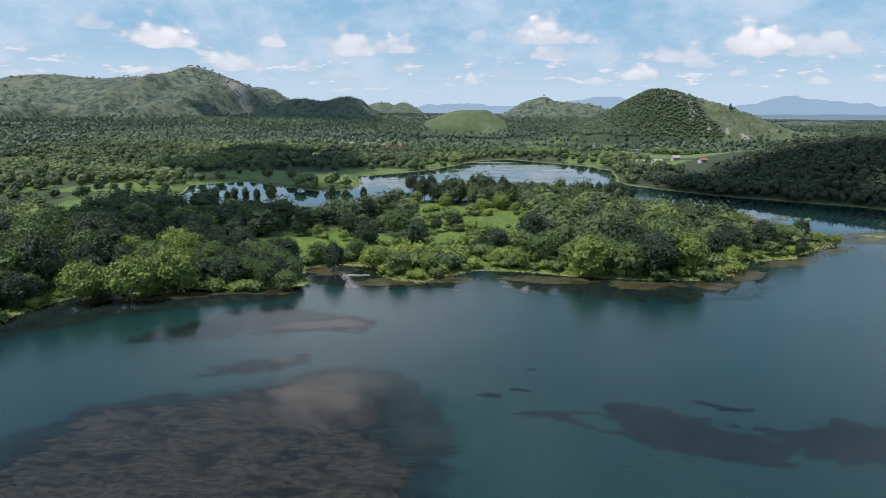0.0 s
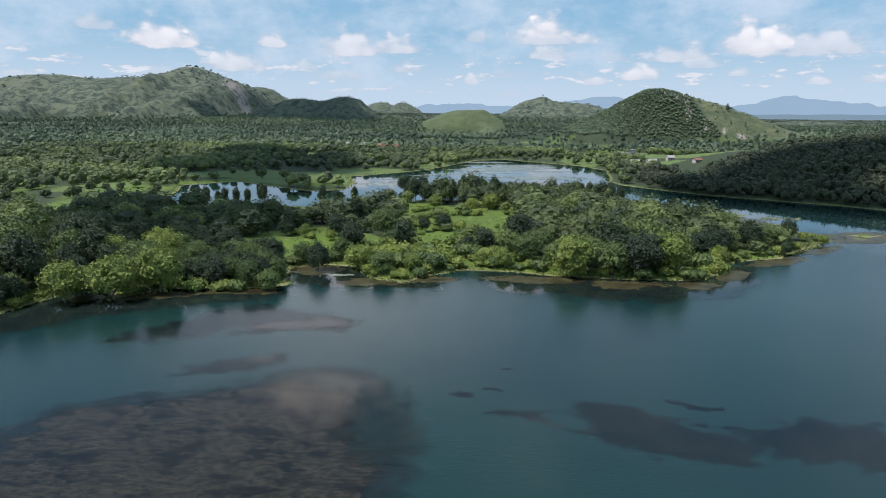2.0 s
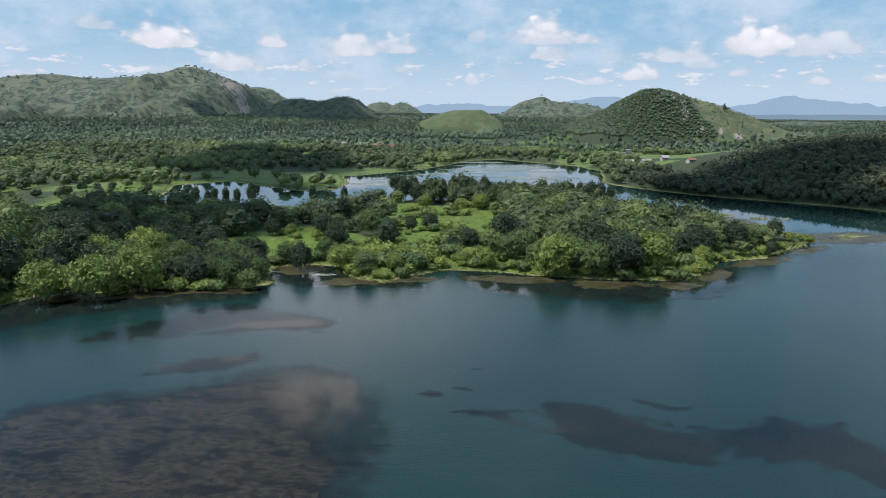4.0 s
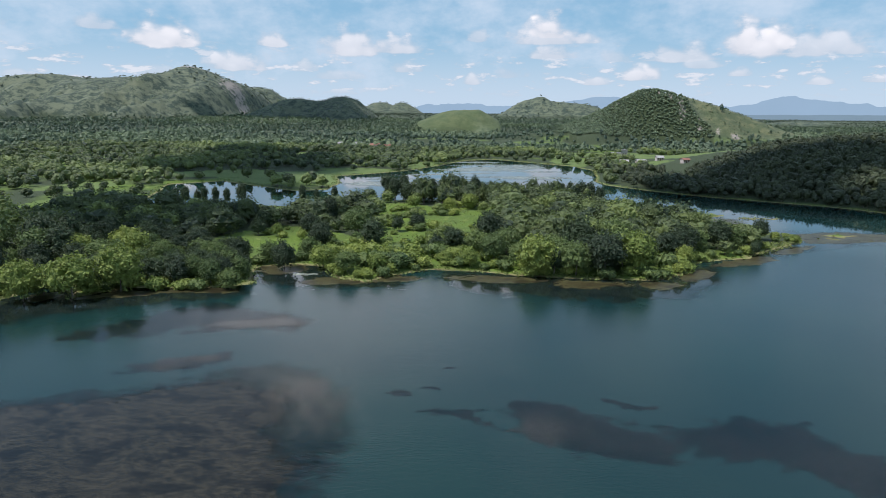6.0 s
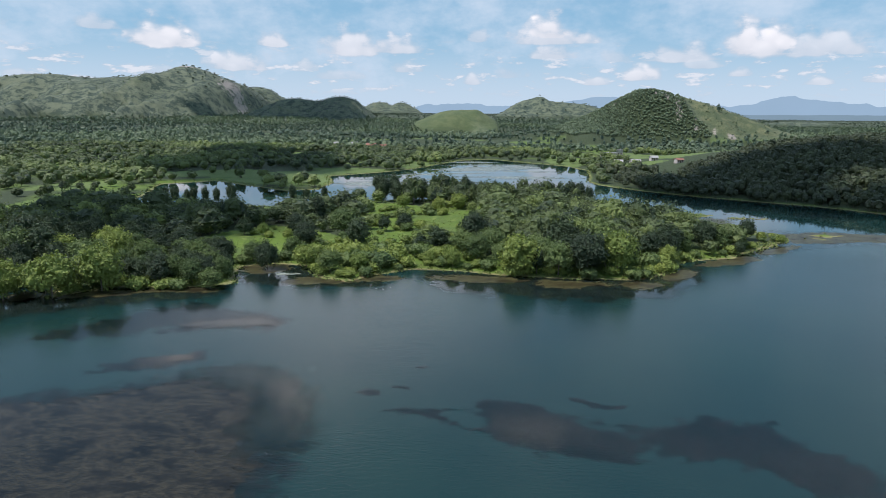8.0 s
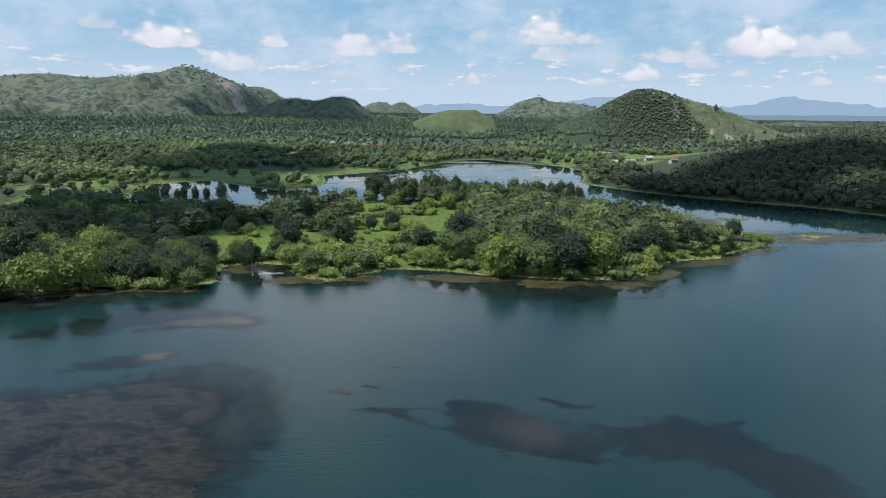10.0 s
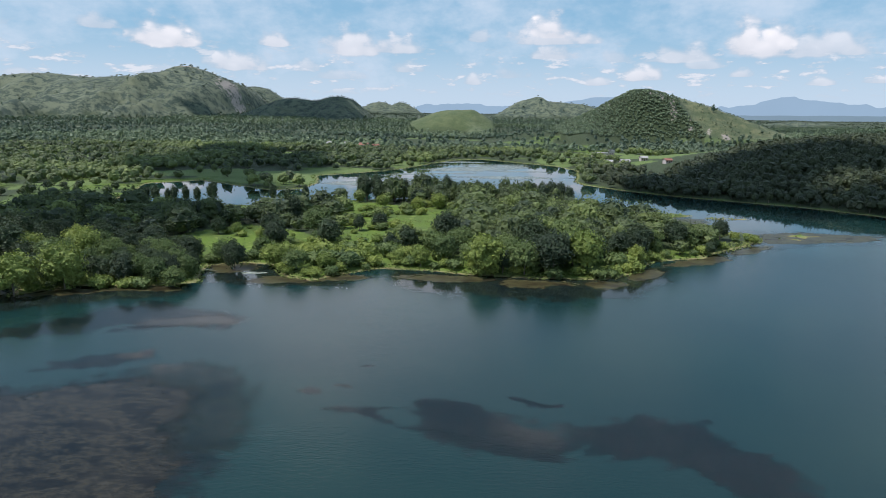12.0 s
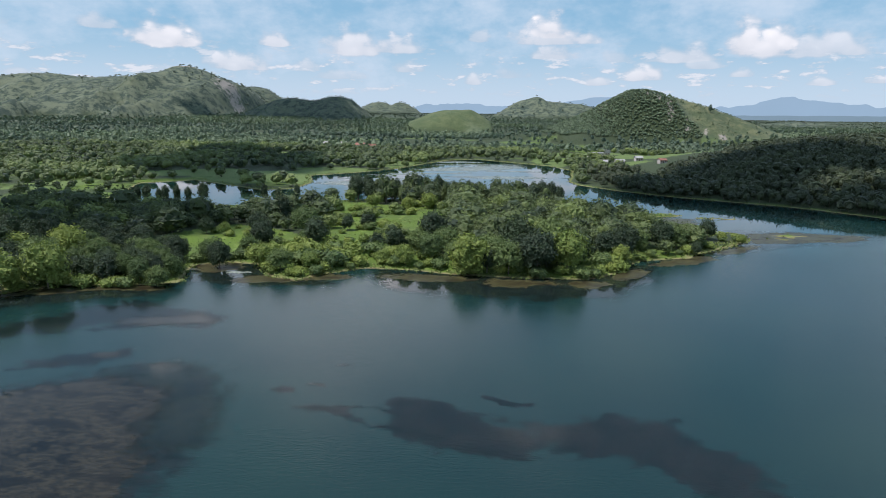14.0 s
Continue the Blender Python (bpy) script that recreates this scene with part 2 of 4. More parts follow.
LEAF_MID = leaf_material("green_leaves", (0.042, 0.080, 0.024), (0.138, 0.192, 0.052))
LEAF_LIGHT = leaf_material("light_leaves", (0.112, 0.170, 0.033), (0.262, 0.315, 0.064))
LEAF_WOOD = leaf_material("woodland_leaves", (0.015, 0.033, 0.018), (0.190, 0.245, 0.062), toned=True)
# the next two are paled and blued: haze put into the leaf colour
LEAF_FAR = leaf_material("far_hazed_leaves", (0.042, 0.074, 0.058), (0.165, 0.218, 0.112), toned=True, clear=0.1)
LEAF_HAZED = leaf_material("hazed_green_leaves", (0.058, 0.082, 0.062), (0.130, 0.158, 0.108), toned=True, clear=0.1)
# leaf colour darkened to carry the cloud shade on the hillside
LEAF_HILL = leaf_material("shaded_hill_leaves", (0.017, 0.028, 0.014), (0.075, 0.096, 0.032), toned=True, clear=0.12)
BARK = grained("bark", (0.085, 0.068, 0.052), (0.24, 0.21, 0.175), 6.0)
CLOUD = grained("cloud", (0.78, 0.79, 0.80), (0.86, 0.86, 0.86), 0.02, 0.95, 0.3, 8.0)
HERBS = leaf_material("herbs", (0.095, 0.145, 0.030), (0.23, 0.27, 0.075), toned=True, clear=0.15)
PLASTER = grained("plaster", (0.42, 0.36, 0.33), (0.60, 0.54, 0.50), 1.5, 0.9, 0.1)
ROOF_RED = grained("clay_tiles", (0.20, 0.085, 0.06), (0.32, 0.16, 0.12), 2.0, 0.85, 0.3)
ROOF_GREY = grained("sheet_roof", (0.26, 0.25, 0.25), (0.44, 0.42, 0.41), 1.2, 0.6, 0.2)
DOORWOOD = grained("door_wood", (0.08, 0.05, 0.03), (0.15, 0.10, 0.06), 4.0)
DISTANCE = distance_material("distant_haze_glow", (0.33, 0.47, 0.60))
DISTANT_PLAIN = distance_material("distant_plain_glow", (0.23, 0.33, 0.40))


# ---- numbers for the land ----
rng = np.random.default_rng(7)
LATTICE = rng.random((256, 256))


def value_noise(x, y):
    xi, yi = np.floor(x).astype(int), np.floor(y).astype(int)
    fx, fy = x - xi, y - yi
    fx, fy = fx * fx * (3 - 2 * fx), fy * fy * (3 - 2 * fy)
    v = lambda i, j: LATTICE[(xi + i) % 256, (yi + j) % 256]
    return (v(0, 0) * (1 - fx) + v(1, 0) * fx) * (1 - fy) + (v(0, 1) * (1 - fx) + v(1, 1) * fx) * fy


def fbm(x, y, size, octaves=4):
    total, amp, scale = 0.0, 1.0, 1.0 / size
    for k in range(octaves):
        total = total + amp * (value_noise(x * scale + 31.7 * k, y * scale + 17.3 * k) - 0.5)
        amp, scale = amp * 0.5, scale * 2.03
    return total


def smoothstep(v, low, high):
    s = np.clip((v - low) / (high - low), 0, 1)
    return s * s * (3 - 2 * s)


NEAR_SHORE = [(-1500, -900), (-300, 20), (-130, 85), (-99, 122), (-98, 132), (-93, 145), (-93, 156), (-84, 150), (-81, 141), (-72, 151),
              (-53, 153), (-43, 157), (-47, 175), (-40, 181), (-28, 177), (-21, 165), (-13, 160), (-6, 168), (4, 175), (18, 174),
              (28, 170), (50, 167), (66, 167), (79, 177), (87, 192), (101, 196), (112, 205), (128, 217), (137, 226), (141, 240),
              (133, 247), (120, 236), (108, 236), (99, 248), (86, 262), (78, 288), (74, 322), (66, 338)]
FAR_SHORE = [(-21, 320), (-51, 303), (-70, 292), (-124, 288), (-146, 300), (-168, 380), (-144, 402), (-101, 368), (-85, 355), (-67, 364),
             (-65, 401), (-77, 444), (-52, 469), (-24, 511), (15, 612), (43, 632), (73, 599), (108, 558), (119, 515), (103, 430),
             (106, 408), (126, 376), (150, 352), (173, 336), (195, 323), (217, 295), (240, 262), (330, 190), (600, 60), (1500, -200), (1500, -900)]
LAKE = np.array(NEAR_SHORE + FAR_SHORE, float)


def outline_distance(outline, x, y):
    """Metres to an outline: negative inside it."""
    best, inside = np.full(x.shape, 1e9), np.zeros(x.shape, bool)
    for (ax, ay), (bx, by) in zip(outline, np.roll(outline, -1, axis=0)):
        dx, dy = bx - ax, by - ay
        s = np.clip(((x - ax) * dx + (y - ay) * dy) / (dx * dx + dy * dy), 0, 1)
        best = np.minimum(best, np.hypot(x - ax - s * dx, y - ay - s * dy))
        if ay != by:
            inside ^= ((ay > y) != (by > y)) & (x < (bx - ax) * (y - ay) / (by - ay) + ax)
    return np.where(inside, -best, best)


def shore_distance(x, y):
    """Metres to the waterline: positive on land, negative on the lake."""
    d = outline_distance(LAKE, x, y)
    warp = 5.0 * fbm(x, y, 14.0, 4) + 9.0 * fbm(x, y, 60.0, 2)
    return d + warp * np.clip(0.15 + np.abs(d) / 60, 0.3, 1.0) * smoothstep(y, 90, 130)


# low islets of mud and weed: x, y, half length, half width, height
ISLETS = ((118, 286, 14, 5.5, 0.6), (146, 279, 14, 2.4, 0.4), (156, 240, 8.5, 3.2, 0.34), (163, 229, 10, 1.5, 0.22), (98, 199, 10, 3.0, 0.4), (150, 233, 8, 1.6, 0.3))
# low swells: x, y, height, half width along x to the left and to the right, along y
HILLS = ((-452, 1500, 9, 200, 200, 120), (150, 985, 11, 60, 60, 60), (1040, 1990, 12, 120, 120, 80), (560, 1250, 6, 160, 200, 120), (470, 1080, 8, 100, 110, 110))
# ridges: y of the crest, depth of the front and of the back slope, and the crest's line as x, height above the lake
RIDGES = (
    # the wooded hill that comes down to the lake
    (455, 172, 190, ((139, 0.0), (160, 2.8), (188, 8.2), (226, 14.8), (263, 21.2), (292, 25.4), (317, 27.8), (371, 31.0), (483, 33.8), (650, 31.0), (836, 12.4))),
    # the long ridge with its flat rock top and the cliff at its end
    (1950, 430, 500, ((-2300, 60), (-1700, 120), (-1435, 132), (-1362, 145), (-1298, 153), (-1219, 149), (-1167, 141), (-1079, 140), (-1008, 146), (-965, 142),
                      (-902, 157), (-868, 166), (-846, 177), (-813, 177), (-788, 170), (-754, 152), (-712, 138), (-678, 114), (-663, 84), (-640, 36))),
    (2500, 240, 300, ((-1000, 100), (-892, 127), (-858, 134), (-802, 139), (-758, 133), (-703, 97), (-640, 40))),
    # the dark hill with two humps
    (1720, 190, 260, ((-610, 28), (-571, 38), (-540, 50), (-508, 64), (-477, 76), (-431, 81), (-385, 73), (-369, 75), (-339, 85), (-308, 86), (-278, 79), (-255, 58), (-230, 32))),
    (4200, 260, 200, ((-690, 50), (-659, 75), (-583, 111), (-509, 116), (-464, 92), (-409, 120), (-360, 106), (-297, 70), (-260, 40))),
    # the small green mound
    (1255, 120, 130, ((-80, 28), (-42, 43), (-25, 48), (8, 54), (41, 54), (54, 47), (80, 30))),
    (2300, 230, 260, ((100, 30), (147, 49), (176, 69), (216, 91), (265, 105), (295, 107), (320, 90), (376, 86), (437, 83), (477, 72), (560, 38))),
    # the hill with the bare summit
    (1010, 135, 170, ((165, 20), (192, 34), (210, 41), (235, 54), (260, 69), (285, 81), (298, 82), (320, 79), (342, 74), (382, 66), (418, 55), (454, 43), (481, 31), (540, 12))),
)


def crest_line(line, x, blur):
    px, pz = np.array(line, float).T
    return sum(np.interp(x + blur * k, px, pz) for k in (-1, -0.5, 0, 0.5, 1)) / 5


def land_height(x, y):
    d = shore_distance(x, y)
    r = np.hypot(x - 15, y)
    low = np.where(d > 0, np.minimum(d * 0.10, 0.55) + 1.3 * (1 - np.exp(-np.maximum(d, 0) / 30)), np.maximum(d * 0.16, -5.0))
    for cx, cy, half, wide, tall in ISLETS:
        q = ((x - cx) / half) ** 2 + ((y - cy) / wide) ** 2 + 0.9 * fbm(x, y, 4.0, 3)
        low = np.where(q < 1.6, np.maximum(low, tall * (1 - q) - 0.05), low)
    shore = smoothstep(d, 8, 70)
    z = low + shore * (0.9 * fbm(x, y, 40.0, 3) + (36.0 - 20.0 * smoothstep(x / np.maximum(y, 1.0), 0.25, 0.45)) * smoothstep(r, 480, 2600) + 4.0 * smoothstep(r, 2400, 4800))
    z = z + smoothstep(d, 30, 200) * smoothstep(r, 300, 900) * 5.0 * fbm(x, y, 180.0, 3)
    hill = np.zeros(x.shape)
    for cx, cy, tall, left, right, deep in HILLS:
        q = np.where(x < cx, (x - cx) / left, (x - cx) / right) ** 2 + ((y - cy) / deep) ** 2
        hill = hill + tall * np.exp(-q ** 1.35)
    hill = hill * (1 + 0.4 * fbm(x, y, 90.0, 4))
    spurs = fbm(x, y * 0.45 + 900, 150.0, 4)
    knobs = fbm(x + 300, y, 34.0, 4)
    for cy, front, behind, line in RIDGES:
        v = np.abs(np.where(y < cy, (cy - y) / front, (y - cy) / behind))
        v = v * (1 + 0.75 * spurs * smoothstep(v, 0.02, 0.35))
        tall = np.maximum(crest_line(line, x, 5.0 if cy < 2000 else 9.0) - z, 0.0) * ((x > line[0][0]) & (x < line[-1][0]))
        tall = tall + knobs * smoothstep(tall, 8, 40) * np.where(cy > 3000, 9.0, 3.5)
        hill = np.maximum(hill, tall * smoothstep(1 - v, 0.0, 1.0) ** (0.65 if cy < 600 else 0.85))
    return z + hill * smoothstep(d, 0, 60), d, hill


# meadows and fields: x, y, half widths
MEADOWS = ((-95, 425, 55, 38), (-150, 438, 40, 26), (-50, 206, 19, 26), (-40, 214, 12, 12), (-208, 352, 18, 32), (-182, 290, 8, 26), (255, 622, 80, 62), (-40, 540, 40, 30), (-60, 480, 30, 18),
           (160, 690, 60, 34), (-330, 560, 50, 22), (330, 700, 60, 30), (112, 600, 16, 50), (-200, 430, 50, 14), (-140, 640, 60, 24), (166, 640, 22, 26), (168, 545, 22, 16), (-85, 722, 22, 16))
CLEARINGS = ((6, 258, 28, 34), (-24, 288, 18, 20), (-12, 238, 14, 14), (-6, 200, 26, 25))


def in_meadow(x, y, grow=1.0):
    inside = np.zeros(x.shape, bool)
    wob = 1 + 0.7 * fbm(x, y, 18.0, 3)
    for cx, cy, wide, deep in MEADOWS:
        inside |= ((x - cx) / wide) ** 2 + ((y - cy) / deep) ** 2 < grow * wob
    return inside


def clearing(x, y):
    inside = np.zeros(x.shape, bool)
    wob = 1 + 0.8 * fbm(x, y, 15.0, 3)
    for cx, cy, wide, deep in CLEARINGS:
        inside |= ((x - cx) / wide) ** 2 + ((y - cy) / deep) ** 2 < wob
    return inside


GLADES = ((8, 244, 14, 17), (-8, 217, 8, 11), (-22, 283, 8, 9), (26, 262, 9, 9))


def in_glade(x, y):
    inside = np.zeros(x.shape, bool)
    wob = 1 + 0.6 * fbm(x + 90, y, 8.0, 3)
    for cx, cy, wide, deep in GLADES:
        inside |= ((x - cx) / wide) ** 2 + ((y - cy) / deep) ** 2 < wob
    return inside


def array_mesh(name, verts, quads, mats, floats=(), smooth=False):
    """A mesh of quads from numpy arrays, with float attributes on its points."""
    me = bpy.data.meshes.new(name)
    verts, quads = np.asarray(verts, np.float32), np.asarray(quads, np.int32)
    k = quads.shape[1]
    me.vertices.add(len(verts)), me.loops.add(quads.size), me.polygons.add(len(quads))
    me.vertices.foreach_set("co", verts.ravel())
    me.loops.foreach_set("vertex_index", quads.ravel())
    me.polygons.foreach_set("loop_start", np.arange(0, quads.size, k, dtype=np.int32))
    me.polygons.foreach_set("use_smooth", np.full(len(quads), smooth))
    for m in mats:
        me.materials.append(m)
    for key, values in floats:
        me.attributes.new(key, "FLOAT", "POINT").data.foreach_set("value", np.asarray(values, np.float32))
    me.update(calc_edges=True)
    return me


# ---- ground, lake, distance ----
def build_ground():
    angles = np.concatenate([np.radians(np.linspace(-42, 42, 560)), np.radians(np.linspace(48, 312, 40))])
    radii = np.concatenate([[0.01, 40, 80, 105], np.geomspace(112, 4850, 310)])
    rr, aa = np.meshgrid(radii, angles, indexing="ij")
    x, y = 15 + rr * np.sin(aa), rr * np.cos(aa)
    z, d, hill = land_height(x.ravel(), y.ravel())
    nx = len(angles)
    i, j = np.meshgrid(np.arange(len(radii) - 1), np.arange(nx), indexing="ij")
    j2 = (j + 1) % nx
    quads = np.stack([i * nx + j, (i + 1) * nx + j, (i + 1) * nx + j2, i * nx + j2], -1).reshape(-1, 4)[:, ::-1]
    x, y = x.ravel(), y.ravel()
    # the distance term lays the haze-greyed scrub over all far ground
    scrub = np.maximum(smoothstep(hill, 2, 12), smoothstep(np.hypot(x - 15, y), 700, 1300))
    field = np.maximum(in_meadow(x, y).astype(float) * smoothstep(y, 270, 300), 0.25 * smoothstep(hill, 3, 9) * (np.abs(x - 5) < 95) * (np.abs(y - 1240) < 130))
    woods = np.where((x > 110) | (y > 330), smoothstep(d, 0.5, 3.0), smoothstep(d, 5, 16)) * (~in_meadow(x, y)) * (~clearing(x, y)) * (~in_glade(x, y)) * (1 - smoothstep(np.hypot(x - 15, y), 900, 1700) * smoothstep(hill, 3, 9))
    # no gaps in the dark ground on the hillside, for its cloud shade
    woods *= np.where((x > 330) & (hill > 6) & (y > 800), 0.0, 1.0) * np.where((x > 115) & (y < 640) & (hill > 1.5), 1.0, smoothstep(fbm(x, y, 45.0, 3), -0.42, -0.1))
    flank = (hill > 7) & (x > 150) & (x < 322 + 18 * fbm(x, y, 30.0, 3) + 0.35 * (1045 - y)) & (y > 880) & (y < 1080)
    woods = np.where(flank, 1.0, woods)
    dry = smoothstep(hill, 6, 14) * smoothstep(x + 0.3 * (y - 1045), 318, 345) * (x < 900) * (y > 820) * (y < 1300)
    dry = np.maximum(dry, 0.5 * smoothstep(hill, 6, 16) * (np.abs(x - 5) < 95) * (np.abs(y - 1240) < 130))
    rock = np.zeros(len(x))
    for cx, cy, wide, deep, much in ((312, 1000, 9, 14, 0.8), (324, 990, 8, 16, 0.85), (337, 975, 7, 18, 0.8), (332, 955, 8, 14, 0.75), (352, 940, 7, 14, 0.7), (375, 920, 10, 12, 0.62), (392, 905, 12, 11, 0.62), (230, 1000, 40, 14, 0.6), (-690, 1920, 45, 90, 0.8), (-650, 1890, 30, 70, 0.75),
                                     (-832, 1935, 62, 40, 0.8), (-790, 1930, 50, 30, 0.5), (-790, 2560, 120, 90, 0.45), (350, 2850, 40, 60, 0.6), (-400, 4260, 60, 60, 0.5), (440, 2660, 40, 30, 0.5),
                                     (1050, 1960, 30, 30, 0.6), (-1010, 1900, 40, 50, 0.4), (-1150, 1850, 60, 50, 0.3)):
        rock = np.maximum(rock, much * np.exp(-((x - cx) / wide) ** 2 - ((y - cy) / deep) ** 2))
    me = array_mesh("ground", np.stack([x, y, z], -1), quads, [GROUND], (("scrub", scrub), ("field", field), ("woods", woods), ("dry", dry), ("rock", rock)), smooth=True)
    return tagged(new("ground", me), "green grassy land with muddy shores, rolling into hills", "ground", kind="structure")


def build_lake():
    radii = np.concatenate([[0.01], np.geomspace(12, 4700, 40)])
    turn = np.radians(np.arange(0, 360, 3.0))
    rr, aa = np.meshgrid(radii, turn, indexing="ij")
    verts = np.stack([15 + rr * np.sin(aa), rr * np.cos(aa), np.zeros(rr.shape)], -1).reshape(-1, 3)
    k = len(turn)
    i, j = np.meshgrid(np.arange(len(radii) - 1), np.arange(k), indexing="ij")
    j2 = (j + 1) % k
    quads = np.stack([i * k + j, i * k + j2, (i + 1) * k + j2, (i + 1) * k + j], -1).reshape(-1, 4)[:, ::-1]
    ob = new("water", array_mesh("water", verts, quads, [WATER]))
    return tagged(ob, "calm teal lake water with faint ripples", "lake", kind="structure")


def build_distance():
    """Blue ranges at the rim of the land."""
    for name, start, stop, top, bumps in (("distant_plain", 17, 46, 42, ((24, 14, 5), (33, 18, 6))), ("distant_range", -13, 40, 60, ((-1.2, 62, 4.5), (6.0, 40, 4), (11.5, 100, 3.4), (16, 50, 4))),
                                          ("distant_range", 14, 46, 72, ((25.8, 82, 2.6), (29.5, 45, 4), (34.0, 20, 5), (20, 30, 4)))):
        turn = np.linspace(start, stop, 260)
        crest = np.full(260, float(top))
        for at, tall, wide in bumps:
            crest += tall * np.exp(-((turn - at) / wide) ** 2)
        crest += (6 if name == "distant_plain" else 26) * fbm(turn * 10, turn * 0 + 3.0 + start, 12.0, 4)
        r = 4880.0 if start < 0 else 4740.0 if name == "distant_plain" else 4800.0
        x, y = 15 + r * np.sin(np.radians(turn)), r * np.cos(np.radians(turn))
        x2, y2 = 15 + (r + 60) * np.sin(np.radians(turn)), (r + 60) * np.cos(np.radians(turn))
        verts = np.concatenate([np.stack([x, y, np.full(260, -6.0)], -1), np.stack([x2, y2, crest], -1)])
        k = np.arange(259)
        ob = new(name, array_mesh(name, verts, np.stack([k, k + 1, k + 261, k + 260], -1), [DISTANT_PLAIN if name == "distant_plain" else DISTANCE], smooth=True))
        tagged(ob, "self-lit haze blue backdrop of hills and plain along the horizon", "mountains", kind="structure")


build_ground()
build_lake()
build_distance()


def cloud(x, y, length, depth, tall, turn, seed, label):
    """A cumulus cloud with a flat base, high over the ground that lies in its shade. x, y: the middle of that ground."""
    r = np.random.default_rng(seed)
    high = 1500.0
    verts, quads, base = [], [], 0
    for k in range(16):
        w, q = r.uniform(0, 6.28), math.sqrt(r.uniform(0, 0.55))
        size = r.uniform(0.35, 0.6) * (1.1 - 0.4 * q)
        shape, faces, _ = crown_shape(r, 1.0, -1.0, 1.0, 18, 7, 0, 0.1)
        shape = shape * [size * length, size * depth, size * tall] + [q * math.cos(w) * length, q * math.sin(w) * depth, 0]
        shape[:, 2] = np.maximum(shape[:, 2], -0.12 * tall)
        verts.append(shape), quads.append(faces + base)
        base += len(shape)
    ob = new("cloud", array_mesh("cloud", np.concatenate(verts), np.concatenate(quads), [CLOUD], smooth=True))
    ob.matrix_world = Matrix.Translation(Vector((x, y, 0)) + SUN_WAY * (high / SUN_WAY.z)) @ pose(0, 0, 0, 0, 0, turn)
    return tagged(ob, label, "cloud", kind="structure")


BEDS = []


def weed_mesh(gx, gy, density_of, mat, label, z):
    x, y = np.meshgrid(gx, gy, indexing="ij")
    density = density_of(x, y)
    ny = len(gy)
    i, j = np.meshgrid(np.arange(len(gx) - 1), np.arange(ny - 1), indexing="ij")
    quads = np.stack([i * ny + j, (i + 1) * ny + j, (i + 1) * ny + j + 1, i * ny + j + 1], -1).reshape(-1, 4)
    quads = quads[(density.ravel()[quads] > 0).any(axis=1)]
    used, back = np.unique(quads, return_inverse=True)
    BEDS.append(z)
    verts = np.stack([x.ravel(), y.ravel(), np.full(x.size, z + 0.001 * len(BEDS))], -1)[used]
    me = array_mesh("weed_bed", verts, back.reshape(-1, 4), [mat], (("weediness", density.ravel()[used]),))
    return tagged(new("weed_bed", me), label, "water weed", kind="stuff")


def weed_bed(spots, mat, label, step=0.6, z=0.004):
    """A thin mat of weed at the water's surface, densest in its middle. spots: x, y, half length, half width, turn."""
    spots = np.array(spots, float)
    reach = spots[:, 2:4].max(axis=1) * 1.5 + 2.0

    def density_of(x, y):
        density = np.zeros(x.shape)
        for cx, cy, half, wide, turn in spots:
            c, s = math.cos(radians(turn)), math.sin(radians(turn))
            u, v = ((x - cx) * c + (y - cy) * s) / half, ((y - cy) * c - (x - cx) * s) / wide
            q = np.sqrt(u * u + v * v) + 0.6 * fbm(x, y, max(wide, 2.5) * 1.3, 4) + 0.7 * fbm(x + 50, y * 1.5, 1.3, 3) / min(wide, 2.0)
            density = np.maximum(density, np.clip((1.12 - q) * 2.2, 0, 1))
        return density

    gx = np.arange((spots[:, 0] - reach).min(), (spots[:, 0] + reach).max(), step)
    gy = np.arange((spots[:, 1] - reach).min(), (spots[:, 1] + reach).max(), step)
    return weed_mesh(gx, gy, density_of, mat, label, z)


def weed_field(outline, mat, label, soft, ragged, step=0.6, z=0.004):
    """A larger bed of weed within an outline, thinning out over soft metres at its ragged edge."""
    outline = np.array(outline, float)
    (x0, y0), (x1, y1) = outline.min(axis=0) - soft - ragged, outline.max(axis=0) + soft + ragged

    def density_of(x, y):
        d = outline_distance(outline, x, y) + ragged * (1.4 * fbm(x, y * 1.4, 9.0, 4) + 1.3 * fbm(x + 77, y * 1.6, 2.4, 3))
        return np.clip(0.5 - d / soft, 0, 1)

    return weed_mesh(np.arange(x0, x1, step), np.arange(y0, y1, step), density_of, mat, label, z)


DEEP = "dark purplish brown weed under the lake surface"
BROWN = "brown submerged weed bed lying just under the lake surface"
weed_field(((-70, 50), (-63, 66), (-60, 78), (-58, 86), (-50, 91), (-38, 92), (-30, 98), (-16, 99), (-10, 92), (-6, 82), (-4, 70), (-6, 52), (-40, 44)), DEEP_WEED, DEEP, 10.0, 2.6, 1.1, 0.002)
weed_field(((-64, 50), (-57, 67), (-57, 76), (-56, 82), (-52, 86), (-38, 89), (-32, 93.5), (-25, 98), (-18, 98), (-14.5, 95), (-13, 87), (-10.5, 79), (-8.5, 74), (-8, 66), (-10, 54), (-40, 46)), WEED, BROWN, 4.0, 2.4, 0.8)
weed_field(((-66, 114), (-61, 122), (-52, 134), (-43, 138), (-26, 134), (-20.5, 127), (-22, 124), (-32, 123.5), (-48, 118)), DEEP_WEED, DEEP, 6.0, 3.2, 0.5)
weed_field(((-40, 127), (-26, 131), (-21, 126), (-30, 123.5), (-42, 123)), WEED, BROWN, 5.0, 1.2, 0.5, 0.012)
QUIET = "calm clear water over weed close to the bank"
